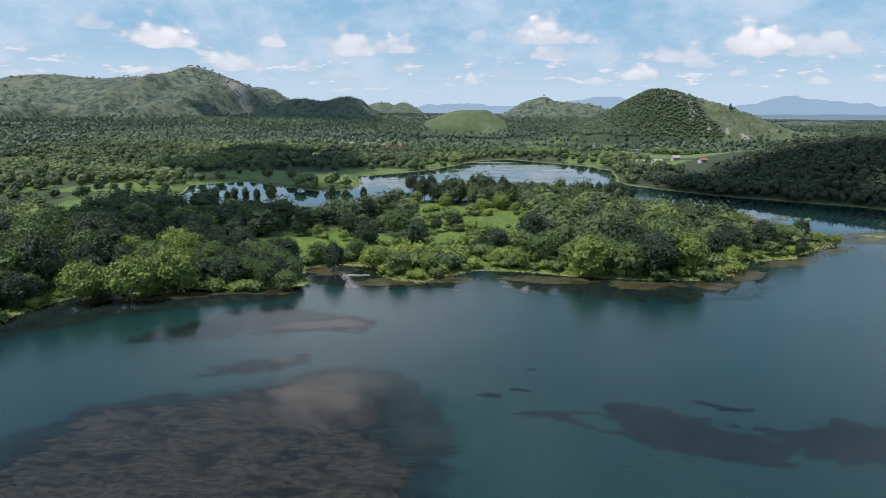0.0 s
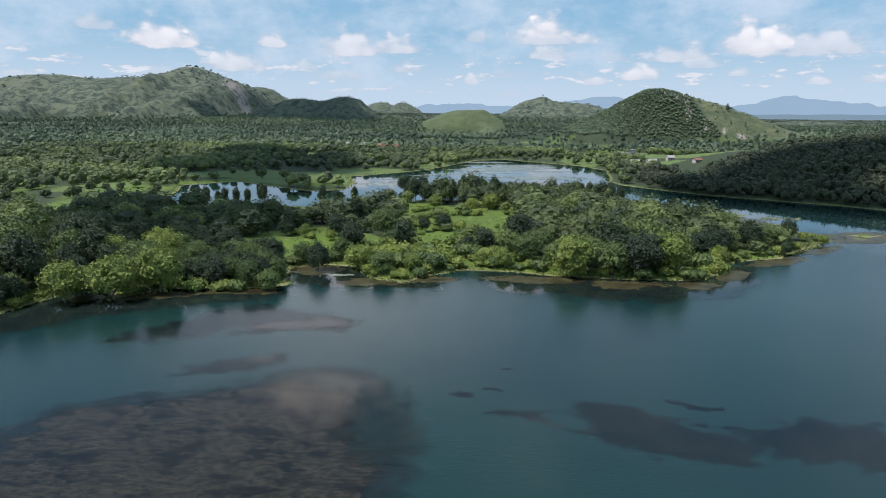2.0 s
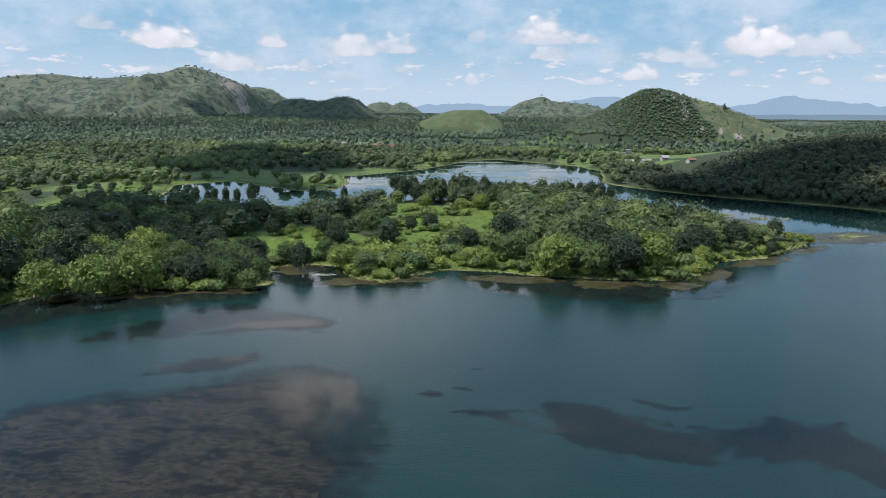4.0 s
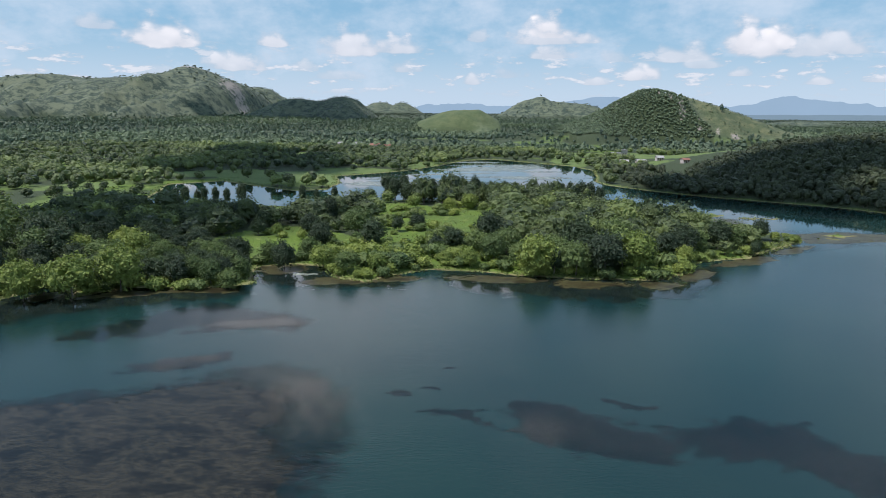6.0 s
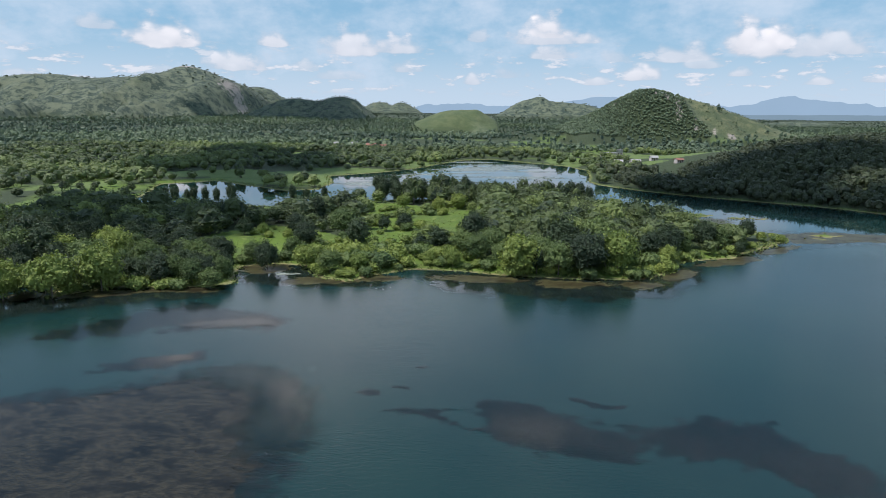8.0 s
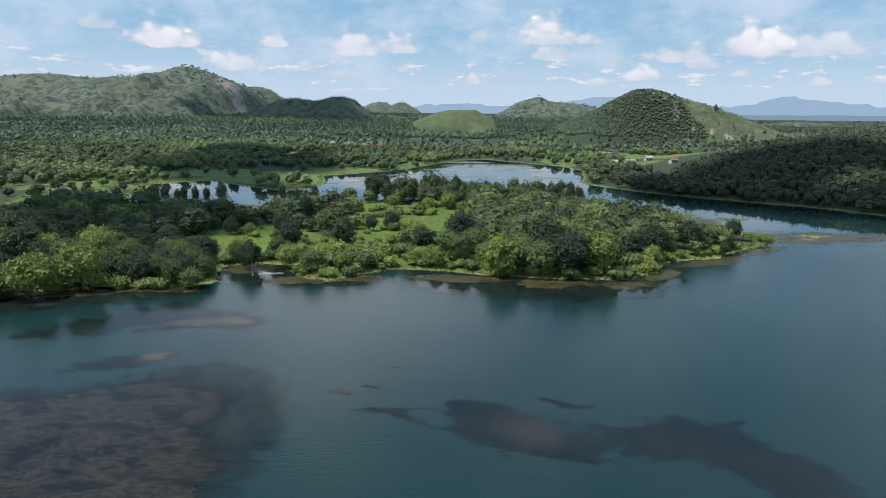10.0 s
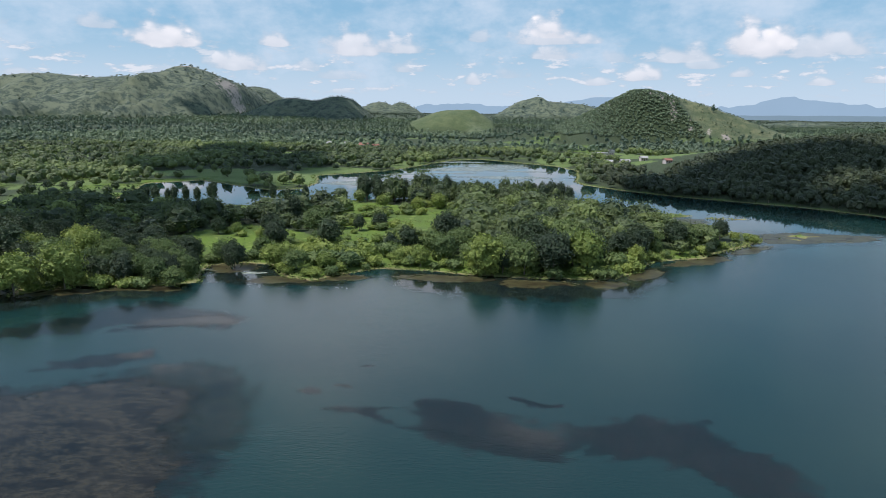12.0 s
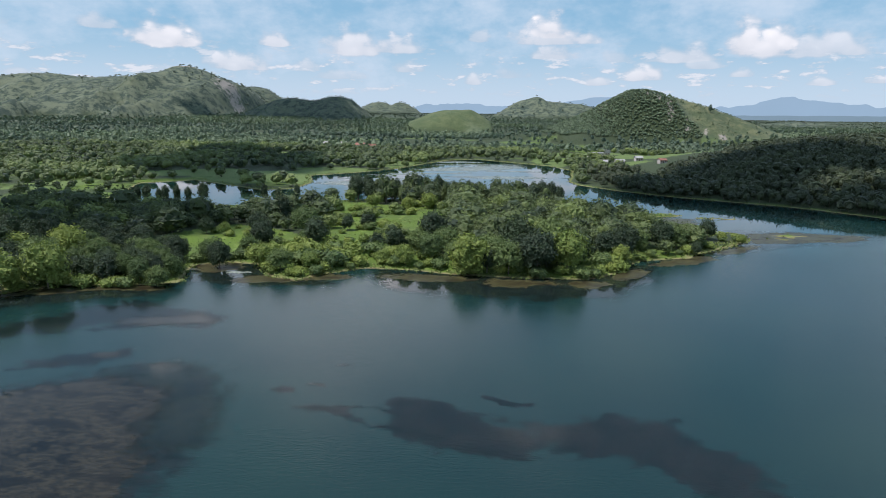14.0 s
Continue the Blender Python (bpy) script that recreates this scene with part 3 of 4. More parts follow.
weed_field(((8, 172), (14, 155), (40, 148), (68, 151), (84, 168), (92, 190), (60, 172)), CALM, QUIET, 7.0, 2.5, 0.7, 0.001)
weed_field(((-47, 172), (-40, 181), (-27, 176), (-21, 166), (-6, 166), (-2, 157), (-20, 155), (-40, 159)), CALM, QUIET, 5.0, 2.0, 0.7, 0.001)
weed_field(((-106, 118), (-95, 112), (-80, 127), (-60, 138), (-42, 147), (-46, 157), (-84, 154), (-101, 134)), CALM, QUIET, 9.0, 2.0, 0.8, 0.001)
weed_field(((96, 196), (118, 203), (150, 222), (176, 226), (174, 246), (140, 250), (112, 216)), CALM, QUIET, 8.0, 2.5, 0.9, 0.001)
weed_field(((-30, 100), (-20, 104), (-10, 99), (-4, 88), (-3, 76), (-12, 74), (-14, 92)), CALM, QUIET, 8.0, 2.0, 0.8, 0.0005)
weed_field(((-46, 98.5), (-40, 105), (-30, 109.5), (-29, 105), (-38, 101)), DEEP_WEED, DEEP, 3.0, 2.0, 0.4)
weed_bed(((-33, 106.5, 3.4, 1.3, 16), (-39, 102, 3, 0.6, 8)), WEED, BROWN, 0.4, 0.012)
weed_bed(((3.5, 93.6, 2.0, 1.0, -10), (8.6, 96, 1.5, 0.7, 0), (11, 104.3, 2.0, 0.6, 0), (37, 92.5, 1.8, 0.7, -25), (42, 90.5, 3.2, 0.7, 0)), DEEP_WEED, DEEP, 0.3)
weed_field(((5, 87.3), (10, 90), (14.5, 87.8), (17, 87), (20.5, 81.5), (16, 83.5), (11, 86)), DEEP_WEED, DEEP, 1.8, 1.5, 0.3)
weed_field(((21.5, 85), (22, 90), (26, 91.6), (30, 90.5), (33, 88), (36, 85.5), (39, 84), (43, 84), (48, 85.5), (56, 88), (62, 86.5), (65, 79), (69, 74), (71, 67), (72, 56), (65, 56), (62, 68), (58, 74), (54, 77.5), (46, 77), (38, 75.5), (29, 75.5), (23, 78.5)), DEEP_WEED, DEEP, 5.0, 2.8, 0.6)
weed_bed(((-42, 171, 4, 1.0, 10), (-32, 168, 5, 1.2, 0), (-46, 167, 3, 0.7, 0)), PALE_WEED, "pale streaks of floating weed in the small inlet", 0.5)
SHORE_WEED = "straw brown weed floating along the lake shore"
weed_bed(((-38, 174, 8, 6, 0), (-22, 161, 11, 4, 10), (-8, 164, 9, 4, 10)), MARGIN, SHORE_WEED, 0.8)
weed_bed(((22, 166, 18, 4, -2), (48, 163, 14, 4.5, 0), (66, 163, 9, 4, 15), (80, 175, 8, 3.5, 45)), MARGIN, SHORE_WEED, 0.8)
weed_bed(((-70, 146, 12, 3.0, 18), (-88, 142, 5, 4, 0), (-52, 150, 9, 2.5, 0)), MARGIN, SHORE_WEED, 0.8)
weed_field(((136, 231), (150, 225), (176, 231), (186, 240), (165, 247), (145, 243)), MARGIN, SHORE_WEED, 4.0, 2.5, 0.7)
weed_bed(((104, 194, 15, 4, 30), (126, 212, 14, 4, 40), (145, 228, 14, 5, 15), (160, 236, 14, 5, 0), (118, 262, 20, 12, 60)), MARGIN, SHORE_WEED, 0.9)
weed_bed(((-20, 400, 40, 16, 10), (30, 520, 50, 22, 30), (60, 450, 40, 12, 0), (20, 590, 30, 10, 0), (0, 470, 45, 6, 20), (40, 560, 45, 7, 10), (-15, 430, 38, 5, 5), (70, 500, 30, 6, 0), (-40, 395, 24, 5, 0)), PALE_WEED, "pale floating weed on the far arm of the lake", 2.5)


# ---- trees ----
def unit(v):
    return v / np.maximum(np.linalg.norm(v, axis=-1, keepdims=True), 1e-6)


def ball_grid(n):
    """Directions and quads of a cube swollen to a ball, n cells a side."""
    ways, quads = [], []
    g = np.linspace(-1, 1, n + 1)
    u, v = np.meshgrid(g, g, indexing="ij")
    for axis in range(3):
        for side in (-1, 1):
            p = np.zeros((n + 1, n + 1, 3))
            p[..., axis], p[..., (axis + 1) % 3], p[..., (axis + 2) % 3] = side, np.tan(u * 0.785), np.tan(v * 0.785)
            i, j = np.meshgrid(np.arange(n), np.arange(n), indexing="ij")
            q = np.stack([i * (n + 1) + j, (i + 1) * (n + 1) + j, (i + 1) * (n + 1) + j + 1, i * (n + 1) + j + 1], -1).reshape(-1, 4)
            quads.append((q if side > 0 else q[:, ::-1]) + len(ways) * (n + 1) ** 2)
            ways.append(p.reshape(-1, 3))
    ways = unit(np.concatenate(ways))
    keys, first, back = np.unique(np.round(ways, 4), axis=0, return_index=True, return_inverse=True)
    return ways[first], back.reshape(-1)[np.concatenate(quads)]


def lumps_of(r, count):
    """Clumps of foliage spread over a ball of radius 1: their middles and radii."""
    k = np.arange(count) + 0.5
    tilt, spin = np.arccos(1 - 1.75 * k / count), 2.39996 * k + r.uniform(0, 6)
    at = np.stack([np.sin(tilt) * np.cos(spin), np.sin(tilt) * np.sin(spin), np.cos(tilt)], -1) + 0.22 * r.normal(size=(count, 3))
    size = r.uniform(0.85, 1.35, count) * min(1.55 / math.sqrt(count), 0.5)
    return unit(at) * (r.uniform(0.78, 1.02, (count, 1)) - 0.75 * size[:, None]), size


def reach(ways, at, size, body):
    """How far the crown reaches along each direction: the outermost of its clumps."""
    along = ways @ at.T
    under = size ** 2 - (at ** 2).sum(1) + along ** 2
    far = np.where(under > 0, along + np.sqrt(np.maximum(under, 0)), 0.0)
    out = np.maximum(far.max(axis=1), body * (1 - 0.25 * (ways[:, 2] < -0.5)))
    return out


def crown_shape(r, half, low, high, lumps, cells, leaves, leaf, ragged=0.16):
    """Points and quads of a crown: a closed knobbly body, and leaf sprays all over it."""
    at, size = lumps_of(r, lumps)
    scale = np.array([half, half, (high - low) * 0.5])
    middle = np.array([0, 0, (high + low) * 0.5])
    ways, quads = ball_grid(cells)
    body = ways * (reach(ways, at, size, 0.5) * r.uniform(0.66, 0.95, len(ways)))[:, None]
    out = unit(r.normal(size=(leaves, 3)) + [0, 0, 0.22])
    far = reach(out, at, size, 0.5) * r.uniform(0.86, 1 + ragged, leaves)
    centre = out * far[:, None] * scale + middle
    face = unit(out + 0.6 * r.normal(size=(leaves, 3)) + [0, 0, 0.3])
    one = unit(np.cross(face, r.normal(size=(leaves, 3))))
    two = np.cross(face, one)
    a = (leaf * r.uniform(0.5, 1.4, leaves))[:, None]
    b = a * r.uniform(0.4, 0.8, leaves)[:, None]
    bend = face * a * 0.3
    sprays = np.stack([centre - one * a - bend, centre - two * b, centre + one * a - bend, centre + two * b], 1).reshape(-1, 3)
    verts = np.concatenate([body * scale + middle, sprays])
    return verts, np.concatenate([quads, len(body) + np.arange(len(sprays)).reshape(-1, 4)]), at * scale + middle


def crown_mesh(seed, half, low, high, lumps, cells, leaves, leaf, mat):
    verts, quads, at = crown_shape(np.random.default_rng(seed), half, low, high, lumps, cells, leaves, leaf)
    return array_mesh("crown", verts, quads, [mat]), at


def tube(path, radii, sides=6):
    verts, quads = [], []
    for p, rad in zip(path, radii):
        for k in range(sides):
            w = 2 * math.pi * k / sides
            verts.append((p[0] + rad * math.cos(w), p[1] + rad * math.sin(w), p[2]))
    for i in range(len(path) - 1):
        for k in range(sides):
            quads.append((i * sides + k, i * sides + (k + 1) % sides, (i + 1) * sides + (k + 1) % sides, (i + 1) * sides + k))
    return np.array(verts), np.array(quads)


def trunk_meshes(seed, low, high, thick, at):
    """A bent, tapered trunk, and the limbs that carry the crown."""
    r = np.random.default_rng(seed)
    lean = r.normal(size=2) * 0.12
    top = low + (high - low) * 0.45
    steps = np.linspace(-0.6, top, 6)
    path = [(lean[0] * max(z, 0) * 0.5 + 0.08 * math.sin(z), lean[1] * max(z, 0) * 0.5, z) for z in steps]
    trunk = array_mesh("trunk", *tube(path, np.linspace(thick, thick * 0.45, 6)), [BARK], smooth=True)
    limbs = []
    for goal in at[len(at) // 3:len(at) // 3 + 4] * [0.7, 0.7, 0.9]:
        start = np.array(path[3])
        way = [start + (goal - start) * s + [0, 0, 0.4 * math.sin(3.1 * s)] for s in (0, 0.35, 0.7, 1)]
        limbs.append(array_mesh("limb", *tube(way, np.linspace(thick * 0.45, thick * 0.14, 4), 5), [BARK], smooth=True))
    return trunk, limbs


def build_tree(name, seed, half, low, high, lumps, cells, leaves, leaf, thick, mat, label, group):
    root = tagged(new(name), label, "tree" if name == "tree" else "shrub", group)
    me, at = crown_mesh(seed, half, low, high, lumps, cells, leaves, leaf, mat)
    new("crown", me).parent = root
    trunk, limbs = trunk_meshes(seed + 1, low, high, thick, at)
    new("trunk", trunk).parent = root
    for limb in limbs[:4 if name == "tree" else 1]:
        new("limb", limb).parent = root
    return root


BROAD = "broad green tree with a dense spreading crown"
DARK = "dark green leafy tree with a rounded crown"
LIGHT = "light green tree with loose airy foliage"
SLIM = "tall slim tree with a high narrow crown"
SHRUB = "bright green shrub near the water"
KINDS = {
    "broad": [("tree", 11 + k, 4.6 + 0.4 * k, 0.5, 9.6 + 0.4 * k, 52, 8, 1350, 0.35, 0.26, LEAF_MID, BROAD, "trees by the lake") for k in range(3)],
    "dark": [("tree", 31 + k, 4.0 + 0.4 * k, 0.4, 9.2 + 0.5 * k, 48, 8, 1300, 0.34, 0.25, LEAF_DARK, DARK, "trees by the lake") for k in range(3)],
    "light": [("tree", 51 + k, 4.4 + 0.3 * k, 0.6, 9.0 + 0.4 * k, 44, 8, 1350, 0.35, 0.20, LEAF_LIGHT, LIGHT, "trees by the lake") for k in range(3)],
    "slim": [("tree", 71 + k, 2.7, 2.6, 12.2, 26, 7, 640, 0.34, 0.2, LEAF_DARK, SLIM, "trees by the lake") for k in range(3)],
    "shrub": [("shrub", 91 + k, 2.2, -0.2, 2.9, 16, 4, 200, 0.32, 0.08, (LEAF_LIGHT, LEAF_MID, LEAF_LIGHT)[k], SHRUB, "shrubs by the lake") for k in range(3)],
}
MASTERS = {}
pick = random.Random(5)


def plant(kind, x, y, scale=1.0):
    """One tree or shrub of that kind, standing on the land."""
    k = pick.randrange(3)
    z = float(land_height(np.array([float(x)]), np.array([float(y)]))[0][0])
    m = pose(x, y, max(z, -0.25) - 0.03, 0, 0, pick.uniform(0, 360)) @ Matrix.Diagonal((scale * pick.uniform(0.9, 1.1), scale * pick.uniform(0.9, 1.1), scale * pick.uniform(0.88, 1.12), 1))
    if (kind, k) not in MASTERS:
        MASTERS[kind, k] = build_tree(*KINDS[kind][k])
        MASTERS[kind, k].matrix_basis = m
        return MASTERS[kind, k]
    first = MASTERS[kind, k]
    ob = first.copy()
    scene.collection.objects.link(ob)
    ob.matrix_basis = m
    for child in first.children:
        part = child.copy()
        scene.collection.objects.link(part)
        part.parent = ob
    return ob


def scatter(seed, x0, x1, y0, y1, gap):
    r = np.random.default_rng(seed)
    x, y = np.meshgrid(np.arange(x0, x1, gap), np.arange(y0, y1, gap))
    x = (x + 0.5 * gap * (np.arange(x.shape[0])[:, None] % 2) + r.uniform(-0.42, 0.42, x.shape) * gap).ravel()
    y = (y + r.uniform(-0.42, 0.42, y.shape) * gap).ravel()
    return x, y, r


def in_view(x, y, spare=0.06):
    turn = np.arctan2(x - 15, y)
    shift = np.arctan2(17, np.maximum(y, 1))
    return (turn > radians(-37.2) - shift - spare) & (turn < radians(33.6) + shift + spare)


# trees that stand alone or mark the shore
SINGLE = (("dark", -31.7, 366, 0.85), ("light", -52, 214, 0.46), ("dark", -38, 173, 0.79), ("dark", -4, 232, 0.71), ("dark", -11, 228, 0.56), ("light", -10, 285, 0.77),
          ("light", 7, 276, 0.64), ("light", 16, 284, 0.77), ("light", 34, 171, 1.20), ("dark", 53, 172, 1.38), ("light", 62, 174, 1.25), ("shrub", 73, 180, 1.65),
          ("shrub", 76, 180, 1.41), ("dark", 84, 242, 1.26), ("dark", 84, 199, 1.13), ("broad", 89, 201, 0.87), ("dark", 98, 207, 0.96), ("broad", 104, 209, 0.82),
          ("dark", 120, 225, 0.78), ("light", 125, 224, 0.39), ("light", 131, 222, 0.37), ("dark", 108, 202, 0.47), ("light", -80, 141, 1.24), ("light", -72, 148, 1.20),
          ("shrub", -64, 150, 1.22), ("shrub", -58, 151, 1.02), ("shrub", -54, 151, 1.23), ("broad", -46, 152, 0.56), ("light", -90, 138, 1.01), ("broad", -89, 144, 0.74),
          ("light", -42, 209, 0.40), ("dark", -59, 215, 0.58), ("broad", -52, 155, 0.66), ("broad", 45, 171, 0.89), ("dark", 39, 172, 0.71), ("broad", 60, 179, 1.06),
          ("light", -27, 175, 0.75), ("broad", -19, 169, 0.68), ("light", -11, 171, 0.59), ("dark", -41, 217, 0.89), ("dark", -39, 240, 1.11),
          ("broad", -24, 218, 0.98), ("dark", -16, 200, 0.90), ("slim", -22, 316, 0.99), ("slim", -18, 323, 1.06), ("dark", 10, 197, 0.93), ("broad", 18, 194, 0.81),
          ("dark", 5, 191, 0.67), ("dark", 22, 207, 1.05), ("broad", 27, 193, 0.88))
SPOTS = [(x, y) for kind, x, y, s in SINGLE]
for kind, x, y, s in SINGLE:
    plant(kind, x, y, s)

# the wooded point and the near wood: nearest ones are trees of their own
WOOD = []
x, y, r = scatter(3, -270, 130, 105, 345, 6.7)
d = shore_distance(x, y)
ok = (d > 2.2) & in_view(x, y) & ~in_meadow(x, y) & (np.hypot(x - 140, y - 235) > 30)
open_land = clearing(x, y)
ok &= ~((x > -46) & (x < -28) & (y < 190) & (y > 165) & (r.random(len(x)) < 0.75))
ok &= ~open_land | (r.random(len(x)) < np.where(y < 225, 0.5, 0.16))
ok &= ~in_glade(x, y)
ok &= np.array([min(math.hypot(px - sx, py - sy) for sx, sy in SPOTS) > 5.0 for px, py in zip(x, y)])
rows = sorted(zip(x[ok], y[ok], d[ok], open_land[ok], fbm(x, y, 34.0, 3)[ok]), key=lambda q: q[1])
count = 0
for px, py, pd, clear, patch in rows:
    back = px > -25 and py > 285
    chance = pick.random()
    if clear:
        kind, s = ("light" if chance < 0.6 else "shrub"), pick.uniform(0.45, 0.75)
    elif back:
        kind, s = ("slim" if chance < 0.7 else "dark"), pick.uniform(0.75, 1.0)
    elif px < -105:
        kind, s = ("light" if patch > 0.12 else "broad" if chance < 0.65 else "dark"), pick.uniform(0.75, 1.1)
    elif px < -20:
        kind, s = ("dark" if patch < 0.1 and chance < 0.75 else "broad" if chance < 0.85 else "light"), pick.uniform(0.7, 1.0)
    else:
        kind, s = ("dark" if chance < 0.52 else "light" if chance < 0.70 + 0.4 * patch else "broad"), pick.uniform(0.75, 1.1)
    s *= pick.choice((0.75, 0.9, 1.0, 1.1, 1.3))
    # mostly dark-leaved trees here, their colour standing in for cloud shade
    if -125 < px < -50 and py > 172:
        kind = "dark" if chance < 0.9 else kind
    if pd < 8:
        s *= 0.85
    if -78 < px < -43 and py < 188:
        s *= 0.7
    if -28 < px < 30 and 194 < py < 234 and not clear:
        s *= 0.5
    if -32 < px < 22 and py < 228:
        if chance < 0.08:
            continue
        kind, s = ("light" if chance < 0.62 else "broad" if chance < 0.8 else "shrub"), s * pick.uniform(0.5, 0.85) + (0.35 if chance > 0.8 else 0)
    if px < -140 and 228 < py < 345:
        if chance < 0.72:
            continue
        s *= 0.55
    if -140 < px < -36 and py > 250:
        if chance < 0.55 or py > 272:
            continue
        s *= 0.5
    if count < 165 and (py < 216 or back) and (px > -190):
        plant(kind, px, py, s)
        count += 1
    else:
        WOOD.append((px, py, {"light": 0.92, "broad": 0.36, "dark": 0.05, "slim": 0.1, "shrub": 0.9}[kind], s * (12.0 if kind == "slim" else 9.4), kind == "slim"))

# the close wood on the near bank
x, y, r = scatter(14, -86, -45, 148, 192, 4.7)
ok = (shore_distance(x, y) > 2.5) & ~(((x + 50) / 21) ** 2 + ((y - 208) / 24) ** 2 < 1) & (r.random(len(x)) < 0.8)
for px, py in list(zip(x[ok], y[ok]))[:48]:
    plant("dark" if pick.random() < 0.6 else "broad", px, py, pick.uniform(0.5, 0.78))

# the tall row along the back of the point, and the dark clump on the far arm's edge
x, y, r = scatter(13, -26, 90, 296, 345, 4.6)
d = shore_distance(x, y)
ok = (d > 1.0) & (d < 12) & (x < 84)
for px, py in list(zip(x[ok], y[ok]))[:44]:
    plant("slim" if pick.random() < 0.75 else "dark", px, py, pick.uniform(0.78, 1.0))
for px, py, s in ((-122, 288, 0.75), (-117, 287, 0.8), (-112, 289, 0.7), (-108, 287, 0.8), (-103, 288, 0.75), (-98, 289, 0.72), (-92, 292, 0.95), (-64, 296, 0.8), (-58, 299, 0.7), (-50, 303, 0.75)):
    plant("slim", px, py, s)

# low bright bushes between the meadow and the water
x, y, r = scatter(10, -34, 26, 162, 226, 4.3)
ok = (shore_distance(x, y) > 2) & (((x + 4) / 29) ** 2 + ((y - 198) / 27) ** 2 < 1 + 0.8 * fbm(x, y, 9.0, 2)) & (r.random(len(x)) < 0.85) & ~in_glade(x, y)
for px, py in zip(x[ok], y[ok]):
    plant("shrub", px, py, pick.uniform(0.8, 1.9) if py < 190 else pick.uniform(0.6, 1.1))
x, y, r = scatter(12, -40, 46, 222, 316, 4.6)
ok = clearing(x, y) & (fbm(x, y, 14.0, 3) > 0.12) & (r.random(len(x)) < 0.7) & ~in_glade(x, y)
for px, py in zip(x[ok], y[ok]):
    plant("shrub", px, py, pick.uniform(0.6, 1.3))

# shrubs along the waterline
x, y, r = scatter(8, -140, 150, 100, 345, 3.4)
d = shore_distance(x, y)
ok = (d > 0.2) & (d < 5) & in_view(x, y) & (y < 250) & (r.random(len(x)) < np.where(x > 92, 0.3, 0.7))
for px, py in list(zip(x[ok], y[ok]))[:170]:
    plant("shrub", px, py, pick.uniform(0.6, 1.15))
x, y, r = scatter(9, -75, 45, 180, 320, 6.0)
ok = (in_meadow(x, y) | clearing(x, y)) & (shore_distance(x, y) > 4) & (r.random(len(x)) < 0.22)
for px, py in list(zip(x[ok], y[ok]))[:70]:
    plant("shrub", px, py, pick.uniform(0.4, 0.9))


def woodland(name, spots, cells, leaves, leaf, lumps, mat, label, trunks=True, variants=6, seed=100, broad=(0.95, 1.35)):
    """Many trees in one object. spots: x, y, tone, height, slim."""
    r = np.random.default_rng(seed)
    shapes = [crown_shape(r, 0.48, 0.0, 1.0, lumps, cells, leaves, leaf, 0.22)[:2] for k in range(variants)]
    spots = np.array([tuple(map(float, s)) for s in spots])
    z = land_height(spots[:, 0], spots[:, 1])[0]
    verts, quads, tones, base = [], [], [], 0
    stem, stem_faces = tube([(0, 0, -0.06), (0.01, 0, 0.25), (0, 0, 0.55)], (0.028, 0.02, 0.012), 4)
    which, spin = r.integers(0, variants, len(spots)), r.uniform(0, 6.28, len(spots))
    stems, stem_quads, sbase = [], [], 0
    for (px, py, tone, tall, slim), pz, k, w in zip(spots, z, which, spin):
        shape, faces = shapes[k]
        c, s = math.cos(w), math.sin(w)
        wide = tall * (0.66 if slim else r.uniform(*broad))
        turned = shape @ (np.array([(c, s, 0), (-s, c, 0), (0, 0, 1)]) * [wide, wide, tall])
        verts.append(turned + [px, py, pz])
        quads.append(faces + base)
        tones.append(np.full(len(turned), tone))
        base += len(turned)
        if trunks:
            stems.append(stem * tall + [px, py, pz])
            stem_quads.append(stem_faces + sbase)
            sbase += len(stem)
    ob = new(name)
    tagged(ob, label, "woodland", kind="stuff")
    new("crowns", array_mesh("crowns", np.concatenate(verts), np.concatenate(quads), [mat], (("tone", np.concatenate(tones)),))).parent = ob
    if trunks:
        new("trunks", array_mesh("trunks", np.concatenate(stems), np.concatenate(stem_quads), [BARK])).parent = ob
    return ob


woodland("woodland", WOOD, 6, 270, 0.040, 30, LEAF_WOOD, "dense mixed green woodland behind the lake shore")

# belt of trees round the far arm of the lake and on the near hill
MID, SHADED = [], []
x, y, r = scatter(21, -440, 520, 290, 720, 7.2)
d = shore_distance(x, y)
z, _, hill = land_height(x, y)
hillside = (x > 115) & (y < 640) & (hill > 1.5)
patch = fbm(x, y, 70.0, 3)
ok = (d > 2.5) & in_view(x, y) & (~in_meadow(x, y) | (r.random(len(x)) < 0.22)) & ((y > 345) | (x > 90) | (x < -268))
ok &= ~((x > -195) & (x < -30) & (y > 345) & (y < 475)) | (r.random(len(x)) < 0.45)
ok &= ~((x > 95) & (x < 430) & (y > 430) & (y < 730)) | (r.random(len(x)) < 0.5)
ok &= ~hillside & (r.random(len(x)) < np.clip(0.80 + 1.2 * patch, 0.2, 1.0)) & ((d > 12) | (r.random(len(x)) < 0.75))
for px, py, p, q in zip(x[ok], y[ok], patch[ok], r.random(ok.sum())):
    # darker tone by the far arm and hill foot: painted cloud shade
    deep = 0.35 if (-150 < px < -30 and py > 380) or (px > 135 and py < 480) else 1.0
    (SHADED if px > 118 and py < 500 else MID).append((px, py, np.clip(0.30 + 0.9 * p + 0.4 * (q - 0.5), 0, 1) * deep, 4.6 + 4.2 * q, 0))
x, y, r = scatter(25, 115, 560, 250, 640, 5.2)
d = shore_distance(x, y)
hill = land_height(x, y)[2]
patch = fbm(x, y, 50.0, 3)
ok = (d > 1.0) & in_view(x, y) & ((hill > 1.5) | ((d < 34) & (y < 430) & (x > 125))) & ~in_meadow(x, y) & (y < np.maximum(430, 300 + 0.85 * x))
